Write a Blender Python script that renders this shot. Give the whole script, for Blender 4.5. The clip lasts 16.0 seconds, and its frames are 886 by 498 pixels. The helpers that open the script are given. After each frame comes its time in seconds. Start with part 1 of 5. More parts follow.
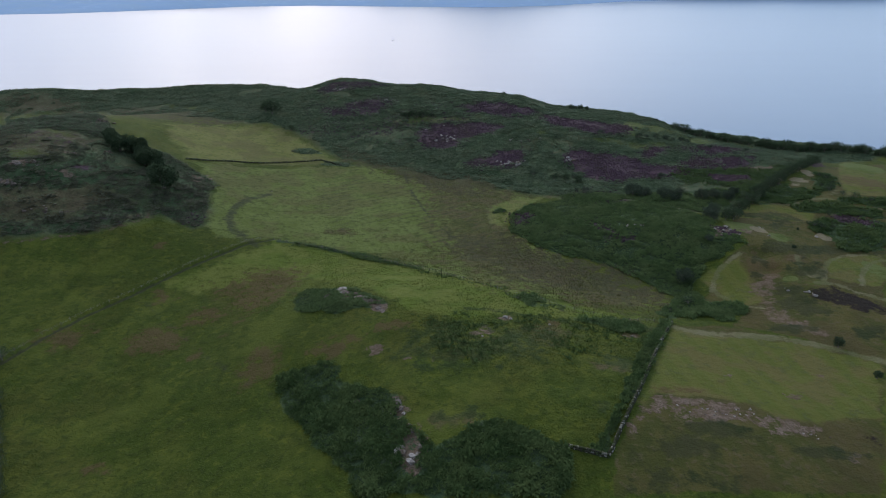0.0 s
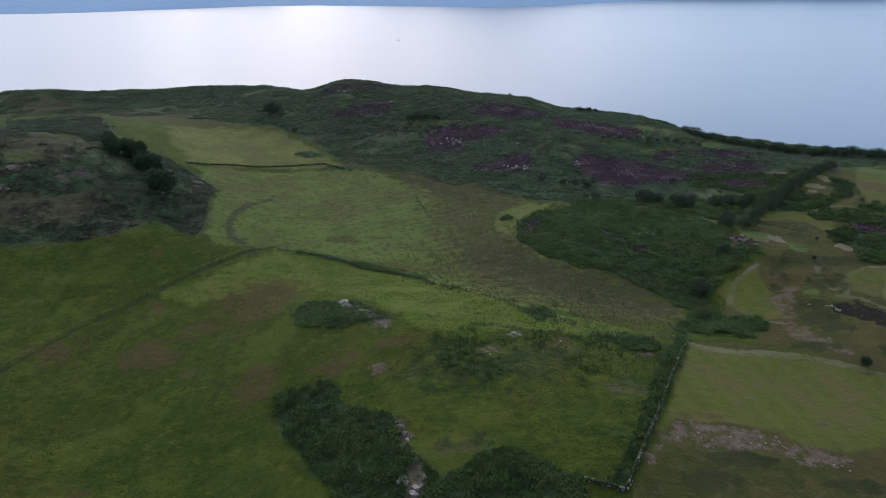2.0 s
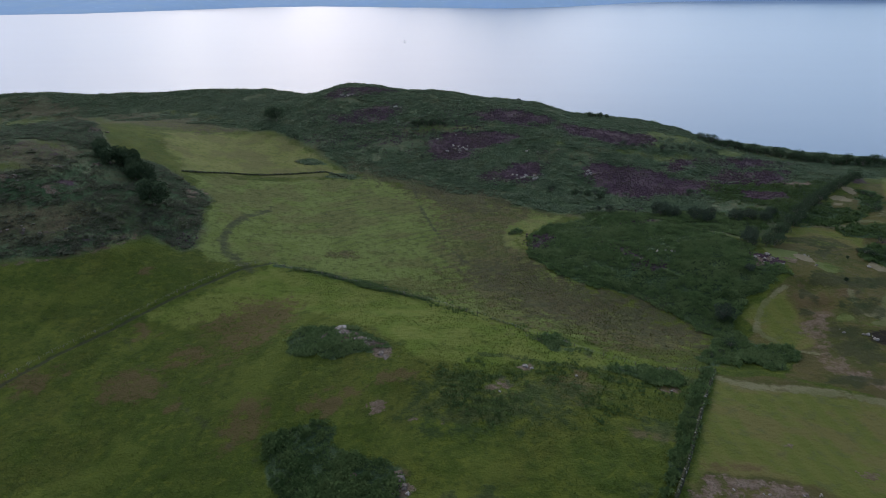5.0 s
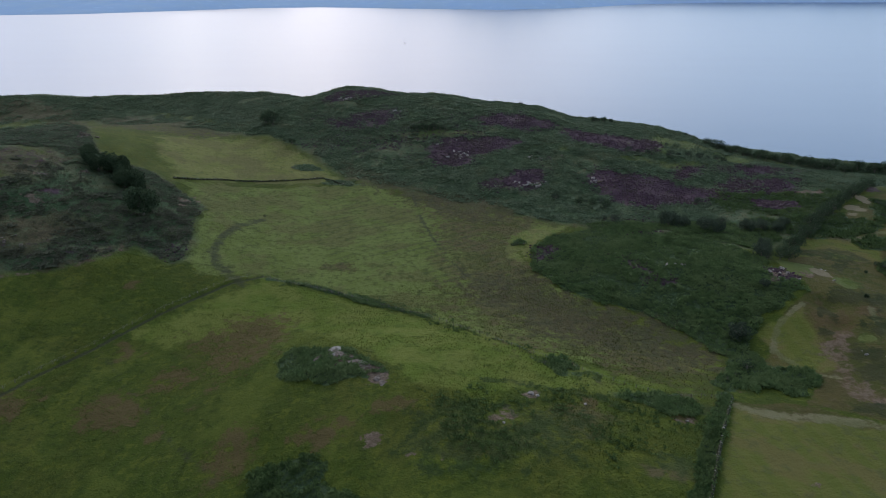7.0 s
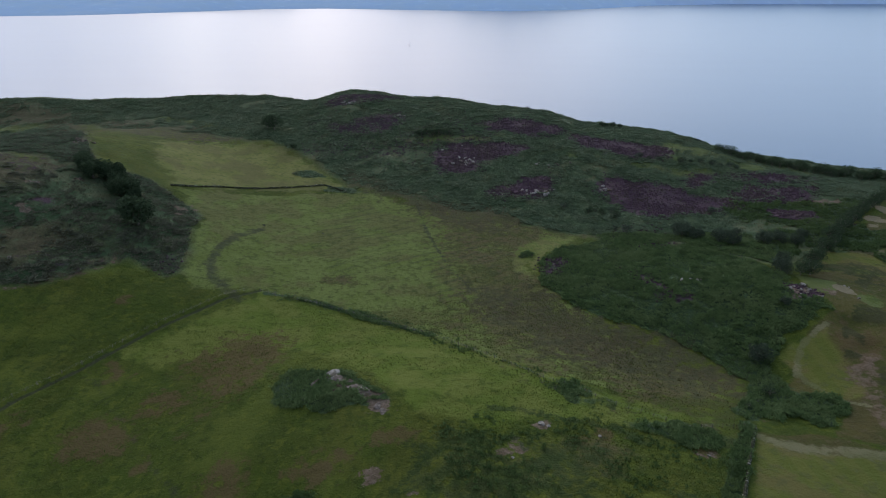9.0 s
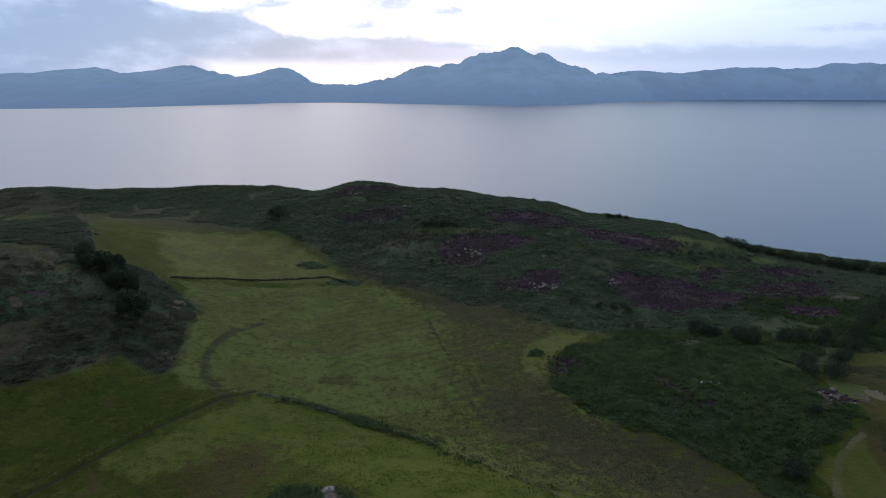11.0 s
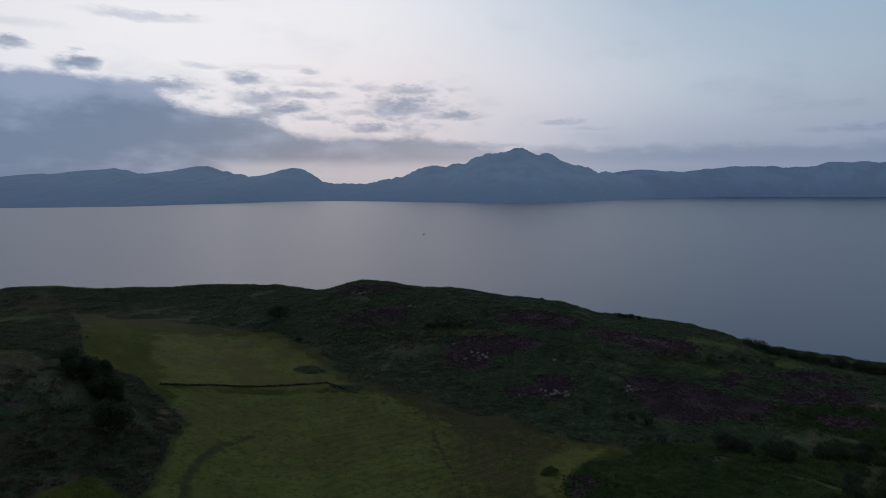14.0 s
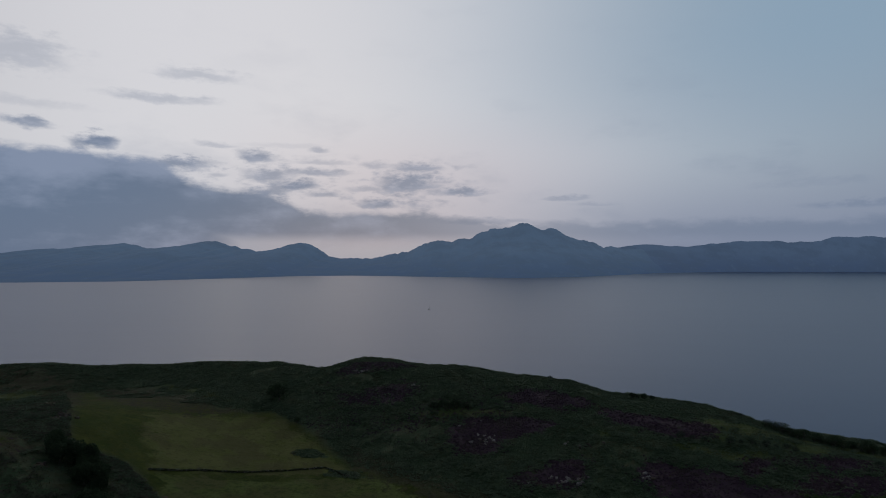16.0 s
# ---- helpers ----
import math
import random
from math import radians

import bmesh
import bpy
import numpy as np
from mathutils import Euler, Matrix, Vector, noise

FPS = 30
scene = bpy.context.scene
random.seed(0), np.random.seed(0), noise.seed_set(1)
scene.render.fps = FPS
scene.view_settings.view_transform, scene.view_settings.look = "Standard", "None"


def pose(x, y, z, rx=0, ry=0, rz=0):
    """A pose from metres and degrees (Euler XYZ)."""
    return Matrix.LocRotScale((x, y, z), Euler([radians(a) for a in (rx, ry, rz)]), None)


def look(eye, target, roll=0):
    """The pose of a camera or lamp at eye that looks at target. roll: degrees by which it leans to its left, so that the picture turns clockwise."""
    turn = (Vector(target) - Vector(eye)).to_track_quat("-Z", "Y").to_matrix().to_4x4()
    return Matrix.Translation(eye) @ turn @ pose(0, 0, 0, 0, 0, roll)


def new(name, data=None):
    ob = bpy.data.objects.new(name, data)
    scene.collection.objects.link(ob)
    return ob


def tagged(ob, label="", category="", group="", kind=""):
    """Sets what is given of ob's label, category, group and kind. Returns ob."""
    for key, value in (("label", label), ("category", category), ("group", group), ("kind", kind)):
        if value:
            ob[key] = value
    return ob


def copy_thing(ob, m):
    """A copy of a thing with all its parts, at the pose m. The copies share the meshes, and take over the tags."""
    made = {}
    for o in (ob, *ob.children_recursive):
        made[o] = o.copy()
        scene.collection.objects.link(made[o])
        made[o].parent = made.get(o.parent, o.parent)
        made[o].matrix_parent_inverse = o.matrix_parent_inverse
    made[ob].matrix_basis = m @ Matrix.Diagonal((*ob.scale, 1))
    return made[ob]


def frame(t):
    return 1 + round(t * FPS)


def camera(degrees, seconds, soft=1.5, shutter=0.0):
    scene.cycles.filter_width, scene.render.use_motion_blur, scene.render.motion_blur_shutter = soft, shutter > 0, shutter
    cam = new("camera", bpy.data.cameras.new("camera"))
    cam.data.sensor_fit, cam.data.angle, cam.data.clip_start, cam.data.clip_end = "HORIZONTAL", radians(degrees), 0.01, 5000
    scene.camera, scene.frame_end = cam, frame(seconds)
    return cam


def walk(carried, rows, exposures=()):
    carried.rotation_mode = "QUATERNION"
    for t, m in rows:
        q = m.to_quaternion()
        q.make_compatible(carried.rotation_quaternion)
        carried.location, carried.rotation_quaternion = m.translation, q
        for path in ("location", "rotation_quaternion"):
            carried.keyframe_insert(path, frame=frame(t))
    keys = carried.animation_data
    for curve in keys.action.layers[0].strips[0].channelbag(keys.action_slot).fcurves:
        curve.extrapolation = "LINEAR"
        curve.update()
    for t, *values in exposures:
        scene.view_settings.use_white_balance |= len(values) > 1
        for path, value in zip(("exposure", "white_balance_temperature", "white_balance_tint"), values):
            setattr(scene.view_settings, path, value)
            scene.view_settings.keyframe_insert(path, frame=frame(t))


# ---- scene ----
cam = camera(71.4, 16.0, 1.0)
PATH = [
    (0, (0.213, -3.763, 132.087), (0.234, -1.931, 131.285), -0.2),
    (0.5, (0.112, -1.62, 132.123), (0.13, 0.212, 131.32), -0.2),
    (1, (0.03, 0.661, 132.15), (0.044, 2.492, 131.346), -0.2),
    (1.5, (-0.018, 3.02, 132.173), (-0.007, 4.852, 131.37), -0.2),
    (2, (-0.093, 5.44, 132.196), (-0.087, 7.272, 131.393), -0.2),
    (2.5, (-0.118, 7.935, 132.213), (-0.116, 9.767, 131.411), -0.2),
    (3, (-0.097, 10.493, 132.236), (-0.099, 12.326, 131.434), -0.2),
    (3.5, (-0.069, 13.07, 132.265), (-0.076, 14.903, 131.464), -0.2),
    (4, (-0.048, 15.695, 132.271), (-0.059, 17.527, 131.471), -0.2),
    (4.2, (-0.046, 16.77, 132.272), (-0.059, 18.602, 131.471), -0.2),
    (6.5, (-0.133, 29.562, 132.302), (-0.142, 31.397, 131.505), -0.0),
    (7, (-0.202, 32.405, 132.317), (-0.214, 34.239, 131.52), 0.0),
    (7.5, (-0.211, 35.261, 132.328), (-0.227, 37.094, 131.528), 0.1),
    (8, (-0.265, 38.006, 132.359), (-0.285, 39.835, 131.55), 0.1),
    (8.2, (-0.3, 39.021, 132.381), (-0.321, 40.848, 131.568), 0.1),
    (10.5, (-0.797, 49.857, 133.392), (-0.837, 51.756, 132.763), 0.1),
    (11, (-0.801, 52.157, 133.524), (-0.846, 54.084, 132.992), 0.2),
    (11.5, (-0.794, 54.4, 133.673), (-0.844, 56.349, 133.229), 0.1),
    (12, (-0.723, 56.561, 133.808), (-0.778, 58.522, 133.417), 0.1),
    (12.5, (-0.592, 58.682, 133.932), (-0.651, 60.65, 133.582), 0.1),
    (13, (-0.384, 60.699, 134.025), (-0.448, 62.674, 133.714), 0.1),
    (13.5, (-0.181, 62.632, 134.115), (-0.248, 64.612, 133.845), 0.0),
    (14, (-0.011, 64.481, 134.202), (-0.082, 66.466, 133.973), 0.0),
    (14.5, (0.123, 66.278, 134.262), (0.046, 68.268, 134.077), -0.0),
    (15, (0.264, 68.037, 134.296), (0.183, 70.031, 134.159), 0.0),
    (15.5, (0.279, 69.737, 134.335), (0.192, 71.734, 134.259), 0.0),
    (16, (0.23, 71.319, 134.369), (0.14, 73.317, 134.381), 0.0),
]
EXPOSURES = [(0, 1.2), (4.2, 1.18), (8.2, 1.1), (10.3, 0.86), (11, 0.44), (11.5, 0.16), (12, -0.12), (12.5, -0.34), (13.5, -0.6), (14.5, -0.79), (15.5, -0.97), (16, -1.05)]
walk(cam, [(t, look(eye, target, roll)) for t, eye, target, roll in PATH], EXPOSURES)

# ---- light ----
sun_data = bpy.data.lights.new("sun", "SUN")
sun_data.energy, sun_data.angle, sun_data.color = 0.2, radians(30), (1.0, 0.88, 0.78)
sun = new("sun", sun_data)
sun.rotation_euler = Vector((-0.28, 0.80, 0.52)).to_track_quat("Z", "Y").to_euler()


def node(nt, kind, **values):
    """A shader node with its sockets set by name; a socket or a plain value for each."""
    n = nt.nodes.new(kind)
    for key, value in values.items():
        socket = n.inputs[int(key[1:])] if key[0] == "i" and key[1:].isdigit() else n.inputs[key.replace("_", " ")]
        if hasattr(value, "links"):
            nt.links.new(value, socket)
        else:
            socket.default_value = value
    return n


def maths(nt, op, a, b=0.0, c=0.0):
    n = nt.nodes.new("ShaderNodeMath")
    n.operation = op
    for socket, value in zip(n.inputs, (a, b, c)):
        if hasattr(value, "links"):
            nt.links.new(value, socket)
        else:
            socket.default_value = value
    return n.outputs[0]


def ramp(nt, value, low, high, a=0.0, b=1.0, smooth=True):
    """value from low..high to a..b, clamped."""
    n = nt.nodes.new("ShaderNodeMapRange")
    n.interpolation_type = "SMOOTHSTEP" if smooth else "LINEAR"
    for i, v in enumerate((value, low, high, a, b)):
        if hasattr(v, "links"):
            nt.links.new(v, n.inputs[i])
        else:
            n.inputs[i].default_value = v
    return n.outputs[0]


def blend(nt, factor, a, b, how="MIX"):
    n = nt.nodes.new("ShaderNodeMix")
    n.data_type, n.blend_type = "RGBA", how
    for i, v in ((0, factor), (6, a), (7, b)):
        if hasattr(v, "links"):
            nt.links.new(v, n.inputs[i])
        else:
            n.inputs[i].default_value = (*v, 1) if isinstance(v, tuple) and len(v) == 3 else v
    return n.outputs[2]


def grain(nt, place, scale, detail=4.0, rough=0.55, stretch=None):
    """A noise from 0 to 1 at so many waves a metre."""
    if stretch:
        mapped = node(nt, "ShaderNodeMapping", Vector=place)
        mapped.inputs["Rotation"].default_value = (0, 0, radians(stretch[1]))
        mapped.inputs["Scale"].default_value = (1, stretch[0], 1)
        place = mapped.outputs[0]
    n = node(nt, "ShaderNodeTexNoise", Vector=place, Scale=scale, Detail=detail, Roughness=rough)
    return n.outputs[0]


# loose clouds: bearing, rise, half width, half height, density
CLOUDS = ((-0.638, 0.176, 0.033, 0.0092, 0.8), (-0.648, 0.267, 0.055, 0.0275, 0.35), (-0.422, 0.267, 0.053, 0.0128, 0.35), (-0.476, 0.228, 0.064, 0.0082, 0.4), (-0.56, 0.155, 0.024, 0.0128, 1),
          (-0.339, 0.149, 0.029, 0.0101, 0.85), (-0.443, 0.135, 0.041, 0.0092, 0.9), (-0.4, 0.164, 0.033, 0.0055, 0.4), (-0.246, 0.162, 0.018, 0.0046, 0.55), (-0.258, 0.126, 0.05, 0.0064, 0.75))
CLOUDS += ((-0.322, 0.119, 0.035, 0.0128, 0.75), (-0.274, 0.106, 0.027, 0.0082, 1), (-0.235, 0.092, 0.026, 0.0055, 0.7), (-0.152, 0.077, 0.033, 0.0082, 1), (-0.095, 0.136, 0.038, 0.0082, 0.8),
           (-0.102, 0.11, 0.048, 0.0165, 0.9), (-0.022, 0.097, 0.044, 0.0082, 0.85), (-0.165, 0.101, 0.041, 0.0046, 0.5), (-0.156, 0.14, 0.022, 0.0064, 0.5), (0.012, 0.05, 0.069, 0.0055, 0.5))
CLOUDS += ((0.151, 0.086, 0.031, 0.0046, 0.45), (0.195, 0.076, 0.037, 0.0037, 0.3), (0.551, 0.065, 0.055, 0.0055, 0.55), (0.496, 0.097, 0.064, 0.0073, 0.2), (-0.24, 0.143, 0.041, 0.0046, 0.4),
           (-0.396, 0.118, 0.013, 0.0037, 0.4), (-0.296, 0.167, 0.055, 0.0046, 0.15), (-0.637, 0.203, 0.064, 0.0073, 0.2))


def sky():
    world = bpy.data.worlds.new("evening_sky")
    scene.world = world
    world.use_nodes = True
    nt = world.node_tree
    nt.nodes.clear()
    way = nt.nodes.new("ShaderNodeTexCoord").outputs["Generated"]
    parts = node(nt, "ShaderNodeSeparateXYZ", Vector=way).outputs
    x, y, z = parts
    flat = maths(nt, "SQRT", maths(nt, "ADD", maths(nt, "MULTIPLY", x, x), maths(nt, "MULTIPLY", y, y)))
    rise_ = maths(nt, "DIVIDE", z, maths(nt, "MAXIMUM", flat, 0.05))
    turn = maths(nt, "ARCTAN2", x, y)
    # clear air
    air = nt.nodes.new("ShaderNodeTexSky")
    air.sky_type, air.sun_disc = "NISHITA", False
    air.sun_elevation, air.sun_rotation = radians(9), radians(-10)
    clear = node(nt, "ShaderNodeBackground", Color=air.outputs[0], Strength=0.05)
    # thin veil of high cloud, brightest round the hidden sun
    side = maths(nt, "ABSOLUTE", maths(nt, "ADD", turn, 0.25))
    glow = maths(nt, "MULTIPLY", ramp(nt, side, 0.2, 1.4, 1, 0), ramp(nt, rise_, 0.42, 0.95, 1, 0))
    veil = blend(nt, glow, (0.165, 0.205, 0.28), (1.42, 1.42, 1.50))
    cool = maths(nt, "MULTIPLY", ramp(nt, rise_, 0.0, 0.34, 0.4, 1), ramp(nt, turn, -0.35, 0.55, 0.0, 0.95))
    veil = blend(nt, maths(nt, "MULTIPLY", maths(nt, "MULTIPLY", cool, ramp(nt, side, 1.1, 1.9, 1, 0)), ramp(nt, rise_, 0.42, 0.85, 1, 0)), veil, (0.53, 0.76, 1.00))
    rose = maths(nt, "MULTIPLY", maths(nt, "MULTIPLY", ramp(nt, rise_, 0.0, 0.02), ramp(nt, rise_, 0.10, 0.26, 1, 0)), ramp(nt, maths(nt, "ABSOLUTE", maths(nt, "ADD", turn, 0.08)), 0.0, 0.45, 0.55, 0))
    veil = blend(nt, rose, veil, (1.10, 0.98, 1.10))
    low = maths(nt, "MULTIPLY", ramp(nt, rise_, 0.0, 0.17, 0.85, 0), ramp(nt, turn, -0.05, 0.35, 0.45, 1.0))
    veil = blend(nt, low, veil, (0.41, 0.50, 0.74))
    # clouds: a bank over the far hills and loose rags above it
    spot = nt.nodes.new("ShaderNodeCombineXYZ")
    nt.links.new(turn, spot.inputs[0])
    nt.links.new(maths(nt, "MULTIPLY", rise_, 2.4), spot.inputs[1])
    rag = grain(nt, spot.outputs[0], 14.0, 7.0, 0.6)
    soft = grain(nt, spot.outputs[0], 5.0, 5.0, 0.55)
    tear = grain(nt, spot.outputs[0], 34.0, 5.0, 0.62)
    worn = maths(nt, "SUBTRACT", rag, 0.5)
    shred = maths(nt, "SUBTRACT", tear, 0.5)
    line = nt.nodes.new("ShaderNodeValToRGB")
    marks = ((-0.663, 0.149), (-0.60, 0.142), (-0.543, 0.146), (-0.496, 0.143), (-0.465, 0.128), (-0.436, 0.113), (-0.405, 0.104), (-0.364, 0.101), (-0.323, 0.095), (-0.297, 0.083), (-0.263, 0.071), (-0.21, 0.063), (-0.138, 0.067), (-0.065, 0.067), (0.05, 0.05))
    while len(line.color_ramp.elements) < len(marks):
        line.color_ramp.elements.new(0.5)
    for e, (at, v) in zip(line.color_ramp.elements, marks):
        e.position, e.color = (at + 0.7) / 0.8, (v, v, v, 1)
    nt.links.new(ramp(nt, turn, -0.7, 0.1, 0, 1, False), line.inputs[0])
    edge = maths(nt, "ADD", maths(nt, "SUBTRACT", line.outputs[0], rise_), maths(nt, "ADD", maths(nt, "MULTIPLY", worn, 0.035), maths(nt, "MULTIPLY", shred, 0.014)))
    bank = maths(nt, "MULTIPLY", ramp(nt, edge, -0.005, 0.012), ramp(nt, turn, -0.2, 0.12, 1.0, 0.5))
    bank = maths(nt, "MULTIPLY", bank, maths(nt, "MAXIMUM", ramp(nt, rise_, 0.014, 0.034, 0.5, 1.0), ramp(nt, turn, -0.42, -0.3, 1, 0)))
    rags = None
    for cx, cy, rx, ry, much in CLOUDS:
        dx = maths(nt, "ADD", maths(nt, "DIVIDE", maths(nt, "SUBTRACT", turn, cx), rx), maths(nt, "MULTIPLY", worn, 2.6))
        up = maths(nt, "DIVIDE", maths(nt, "SUBTRACT", rise_, cy), ry)
        dy = maths(nt, "ADD", maths(nt, "MULTIPLY", up, ramp(nt, up, -1.0, 0.4, 1.5, 1.0)), maths(nt, "MULTIPLY", maths(nt, "ADD", shred, worn), 3.0))
        d = maths(nt, "SQRT", maths(nt, "ADD", maths(nt, "MULTIPLY", dx, dx), maths(nt, "MULTIPLY", dy, dy)))
        one = ramp(nt, d, 0.3, 1.6, much * 0.95, 0)
        rags = maths(nt, "MAXIMUM", rags, one) if rags else one
    streak = maths(nt, "MULTIPLY", maths(nt, "MULTIPLY", ramp(nt, soft, 0.5, 0.72), 0.22), ramp(nt, rise_, 0.1, 0.3, 1, 0.3))
    rags = maths(nt, "MAXIMUM", rags, streak)
    torn = maths(nt, "MULTIPLY", maths(nt, "MULTIPLY", ramp(nt, turn, -0.5, -0.42), ramp(nt, turn, -0.08, 0.06, 1, 0)), maths(nt, "MULTIPLY", ramp(nt, rise_, 0.06, 0.085), ramp(nt, rise_, 0.13, 0.165, 1, 0)))
    rags = maths(nt, "MAXIMUM", rags, maths(nt, "MULTIPLY", torn, ramp(nt, rag, 0.47, 0.66, 0, 0.75)))
    body = maths(nt, "ADD", soft, maths(nt, "ADD", maths(nt, "MULTIPLY", worn, 0.5), ramp(nt, rise_, 0.03, 0.16, -0.14, 0.12)))
    tone = blend(nt, ramp(nt, body, 0.34, 0.7), (0.25, 0.36, 0.56), (0.46, 0.575, 0.82))
    colour = blend(nt, rags, veil, blend(nt, ramp(nt, tear, 0.4, 0.65), (0.34, 0.45, 0.67), (0.50, 0.60, 0.83)))
    colour = blend(nt, bank, colour, tone)
    clouded = node(nt, "ShaderNodeBackground", Color=colour, Strength=1.0)
    mix = node(nt, "ShaderNodeMixShader", Fac=0.94, i1=clear.outputs[0], i2=clouded.outputs[0])
    out = nt.nodes.new("ShaderNodeOutputWorld")
    nt.links.new(mix.outputs[0], out.inputs[0])


sky()

# ---- materials ----
def material(name):
    m = bpy.data.materials.new(name)
    m.use_nodes = True
    nt = m.node_tree
    nt.nodes.clear()
    out = nt.nodes.new("ShaderNodeOutputMaterial")
    bsdf = nt.nodes.new("ShaderNodeBsdfPrincipled")
    nt.links.new(bsdf.outputs[0], out.inputs[0])
    bsdf.inputs["Specular IOR Level"].default_value = 0.06
    return m, nt, bsdf


def place_of(nt):
    return nt.nodes.new("ShaderNodeNewGeometry").outputs["Position"]


def bumped(nt, bsdf, height, distance, strength=1.0):
    b = node(nt, "ShaderNodeBump", Height=height, Distance=distance, Strength=strength)
    nt.links.new(b.outputs[0], bsdf.inputs["Normal"])


def weight(nt, name, noise_, spread=0.7, low=0.36, high=0.64):
    """How much of a kind of ground lies here, with a ragged edge."""
    a = nt.nodes.new("ShaderNodeAttribute")
    a.attribute_name = name
    uneven = maths(nt, "SUBTRACT", ramp(nt, noise_, 0.33, 0.67, 0, 1, False), 0.5)
    ragged = maths(nt, "ADD", a.outputs["Fac"], maths(nt, "MULTIPLY", uneven, spread))
    # nothing where the attribute is nought
    return maths(nt, "MULTIPLY", ramp(nt, ragged, low, high), ramp(nt, a.outputs["Fac"], 0.02, 0.15))


def ground_material():
    m, nt, bsdf = material("hill_ground")
    at = place_of(nt)
    wide = grain(nt, at, 0.018, 4)
    mid = grain(nt, at, 0.09, 5)
    fine = grain(nt, at, 0.55, 4)
    tuft = grain(nt, at, 2.2, 3, 0.6)
    edge = grain(nt, at, 0.16, 5, 0.65)
    # grazed grass
    clump = grain(nt, at, 0.3, 5, 0.7)
    broad = grain(nt, at, 0.05, 4, 0.6)
    grass = blend(nt, ramp(nt, mid, 0.42, 0.58), (0.052, 0.074, 0.011), (0.080, 0.098, 0.016))
    grass = blend(nt, ramp(nt, broad, 0.45, 0.6, 0, 0.7), grass, (0.067, 0.073, 0.014))
    grass = blend(nt, ramp(nt, wide, 0.46, 0.58, 0, 0.6), grass, (0.042, 0.066, 0.009))
    grass = blend(nt, ramp(nt, clump, 0.52, 0.62, 0, 0.6), grass, (0.030, 0.051, 0.008))
    grass = blend(nt, ramp(nt, clump, 0.46, 0.36, 0, 0.6), grass, (0.101, 0.117, 0.017))
    grass = blend(nt, ramp(nt, fine, 0.53, 0.64, 0, 0.65), grass, (0.030, 0.048, 0.009))
    grass = blend(nt, ramp(nt, tuft, 0.54, 0.68, 0, 0.6), grass, (0.096, 0.108, 0.029))
    grass = blend(nt, ramp(nt, grain(nt, at, 0.035, 5, 0.65), 0.53, 0.62, 0, 0.45), grass, (0.104, 0.124, 0.022))
    col = grass
    pasture = blend(nt, ramp(nt, mid, 0.42, 0.58), (0.134, 0.166, 0.044), (0.110, 0.142, 0.032))
    pasture = blend(nt, ramp(nt, broad, 0.46, 0.58, 0, 0.6), pasture, (0.110, 0.101, 0.039))
    pasture = blend(nt, ramp(nt, clump, 0.51, 0.62, 0, 0.65), pasture, (0.055, 0.074, 0.018))
    pasture = blend(nt, ramp(nt, fine, 0.52, 0.65, 0, 0.55), pasture, (0.059, 0.074, 0.021))
    pasture = blend(nt, ramp(nt, tuft, 0.55, 0.68, 0, 0.5), pasture, (0.136, 0.138, 0.056))
    col = blend(nt, weight(nt, "pasture", edge, 0.7), col, pasture)
    meadow = blend(nt, ramp(nt, mid, 0.42, 0.58), (0.176, 0.176, 0.056), (0.146, 0.158, 0.042))
    meadow = blend(nt, ramp(nt, clump, 0.5, 0.62, 0, 0.65), meadow, (0.084, 0.097, 0.030))
    meadow = blend(nt, ramp(nt, broad, 0.46, 0.6, 0, 0.6), meadow, (0.118, 0.110, 0.044))
    col = blend(nt, weight(nt, "meadow", clump, 1.0, 0.25, 0.85), col, meadow)
    lush = blend(nt, ramp(nt, mid, 0.4, 0.6), (0.098, 0.134, 0.021), (0.130, 0.150, 0.032))
    lush = blend(nt, ramp(nt, clump, 0.51, 0.62, 0, 0.6), lush, (0.059, 0.086, 0.014))
    col = blend(nt, maths(nt, "MULTIPLY", weight(nt, "lush", edge, 0.9, 0.2, 0.9), 0.9), col, lush)
    # wet ground with rushes, and old drains that run across it
    drain = node(nt, "ShaderNodeTexWave", Vector=at, Scale=0.06, Distortion=5.0, Detail=4.0)
    drain.inputs["Detail Scale"].default_value = 0.4
    mapped = node(nt, "ShaderNodeMapping", Vector=at)
    mapped.inputs["Rotation"].default_value = (0, 0, radians(-126))
    nt.links.new(mapped.outputs[0], drain.inputs["Vector"])
    rush = blend(nt, ramp(nt, mid, 0.42, 0.58), (0.070, 0.076, 0.023), (0.103, 0.081, 0.042))
    rush = blend(nt, ramp(nt, fine, 0.5, 0.63, 0, 0.7), rush, (0.043, 0.051, 0.018))
    col = blend(nt, maths(nt, "MULTIPLY", weight(nt, "rush", clump, 1.3, 0.15, 0.95), 0.8), col, rush)
    furrow = nt.nodes.new("ShaderNodeAttribute")
    furrow.attribute_name = "furrow"
    lines = maths(nt, "MULTIPLY", ramp(nt, drain.outputs[1], 0.55, 0.95, 0, 0.34), furrow.outputs["Fac"])
    col = blend(nt, maths(nt, "MULTIPLY", lines, ramp(nt, mid, 0.3, 0.6)), col, (0.047, 0.058, 0.029))
    # mown and dry grass of the links
    dry = blend(nt, ramp(nt, mid, 0.42, 0.58), (0.092, 0.082, 0.026), (0.064, 0.068, 0.018))
    dry = blend(nt, ramp(nt, clump, 0.5, 0.64, 0, 0.55), dry, (0.044, 0.056, 0.016))
    dry = blend(nt, ramp(nt, fine, 0.53, 0.66, 0, 0.6), dry, (0.111, 0.089, 0.047))
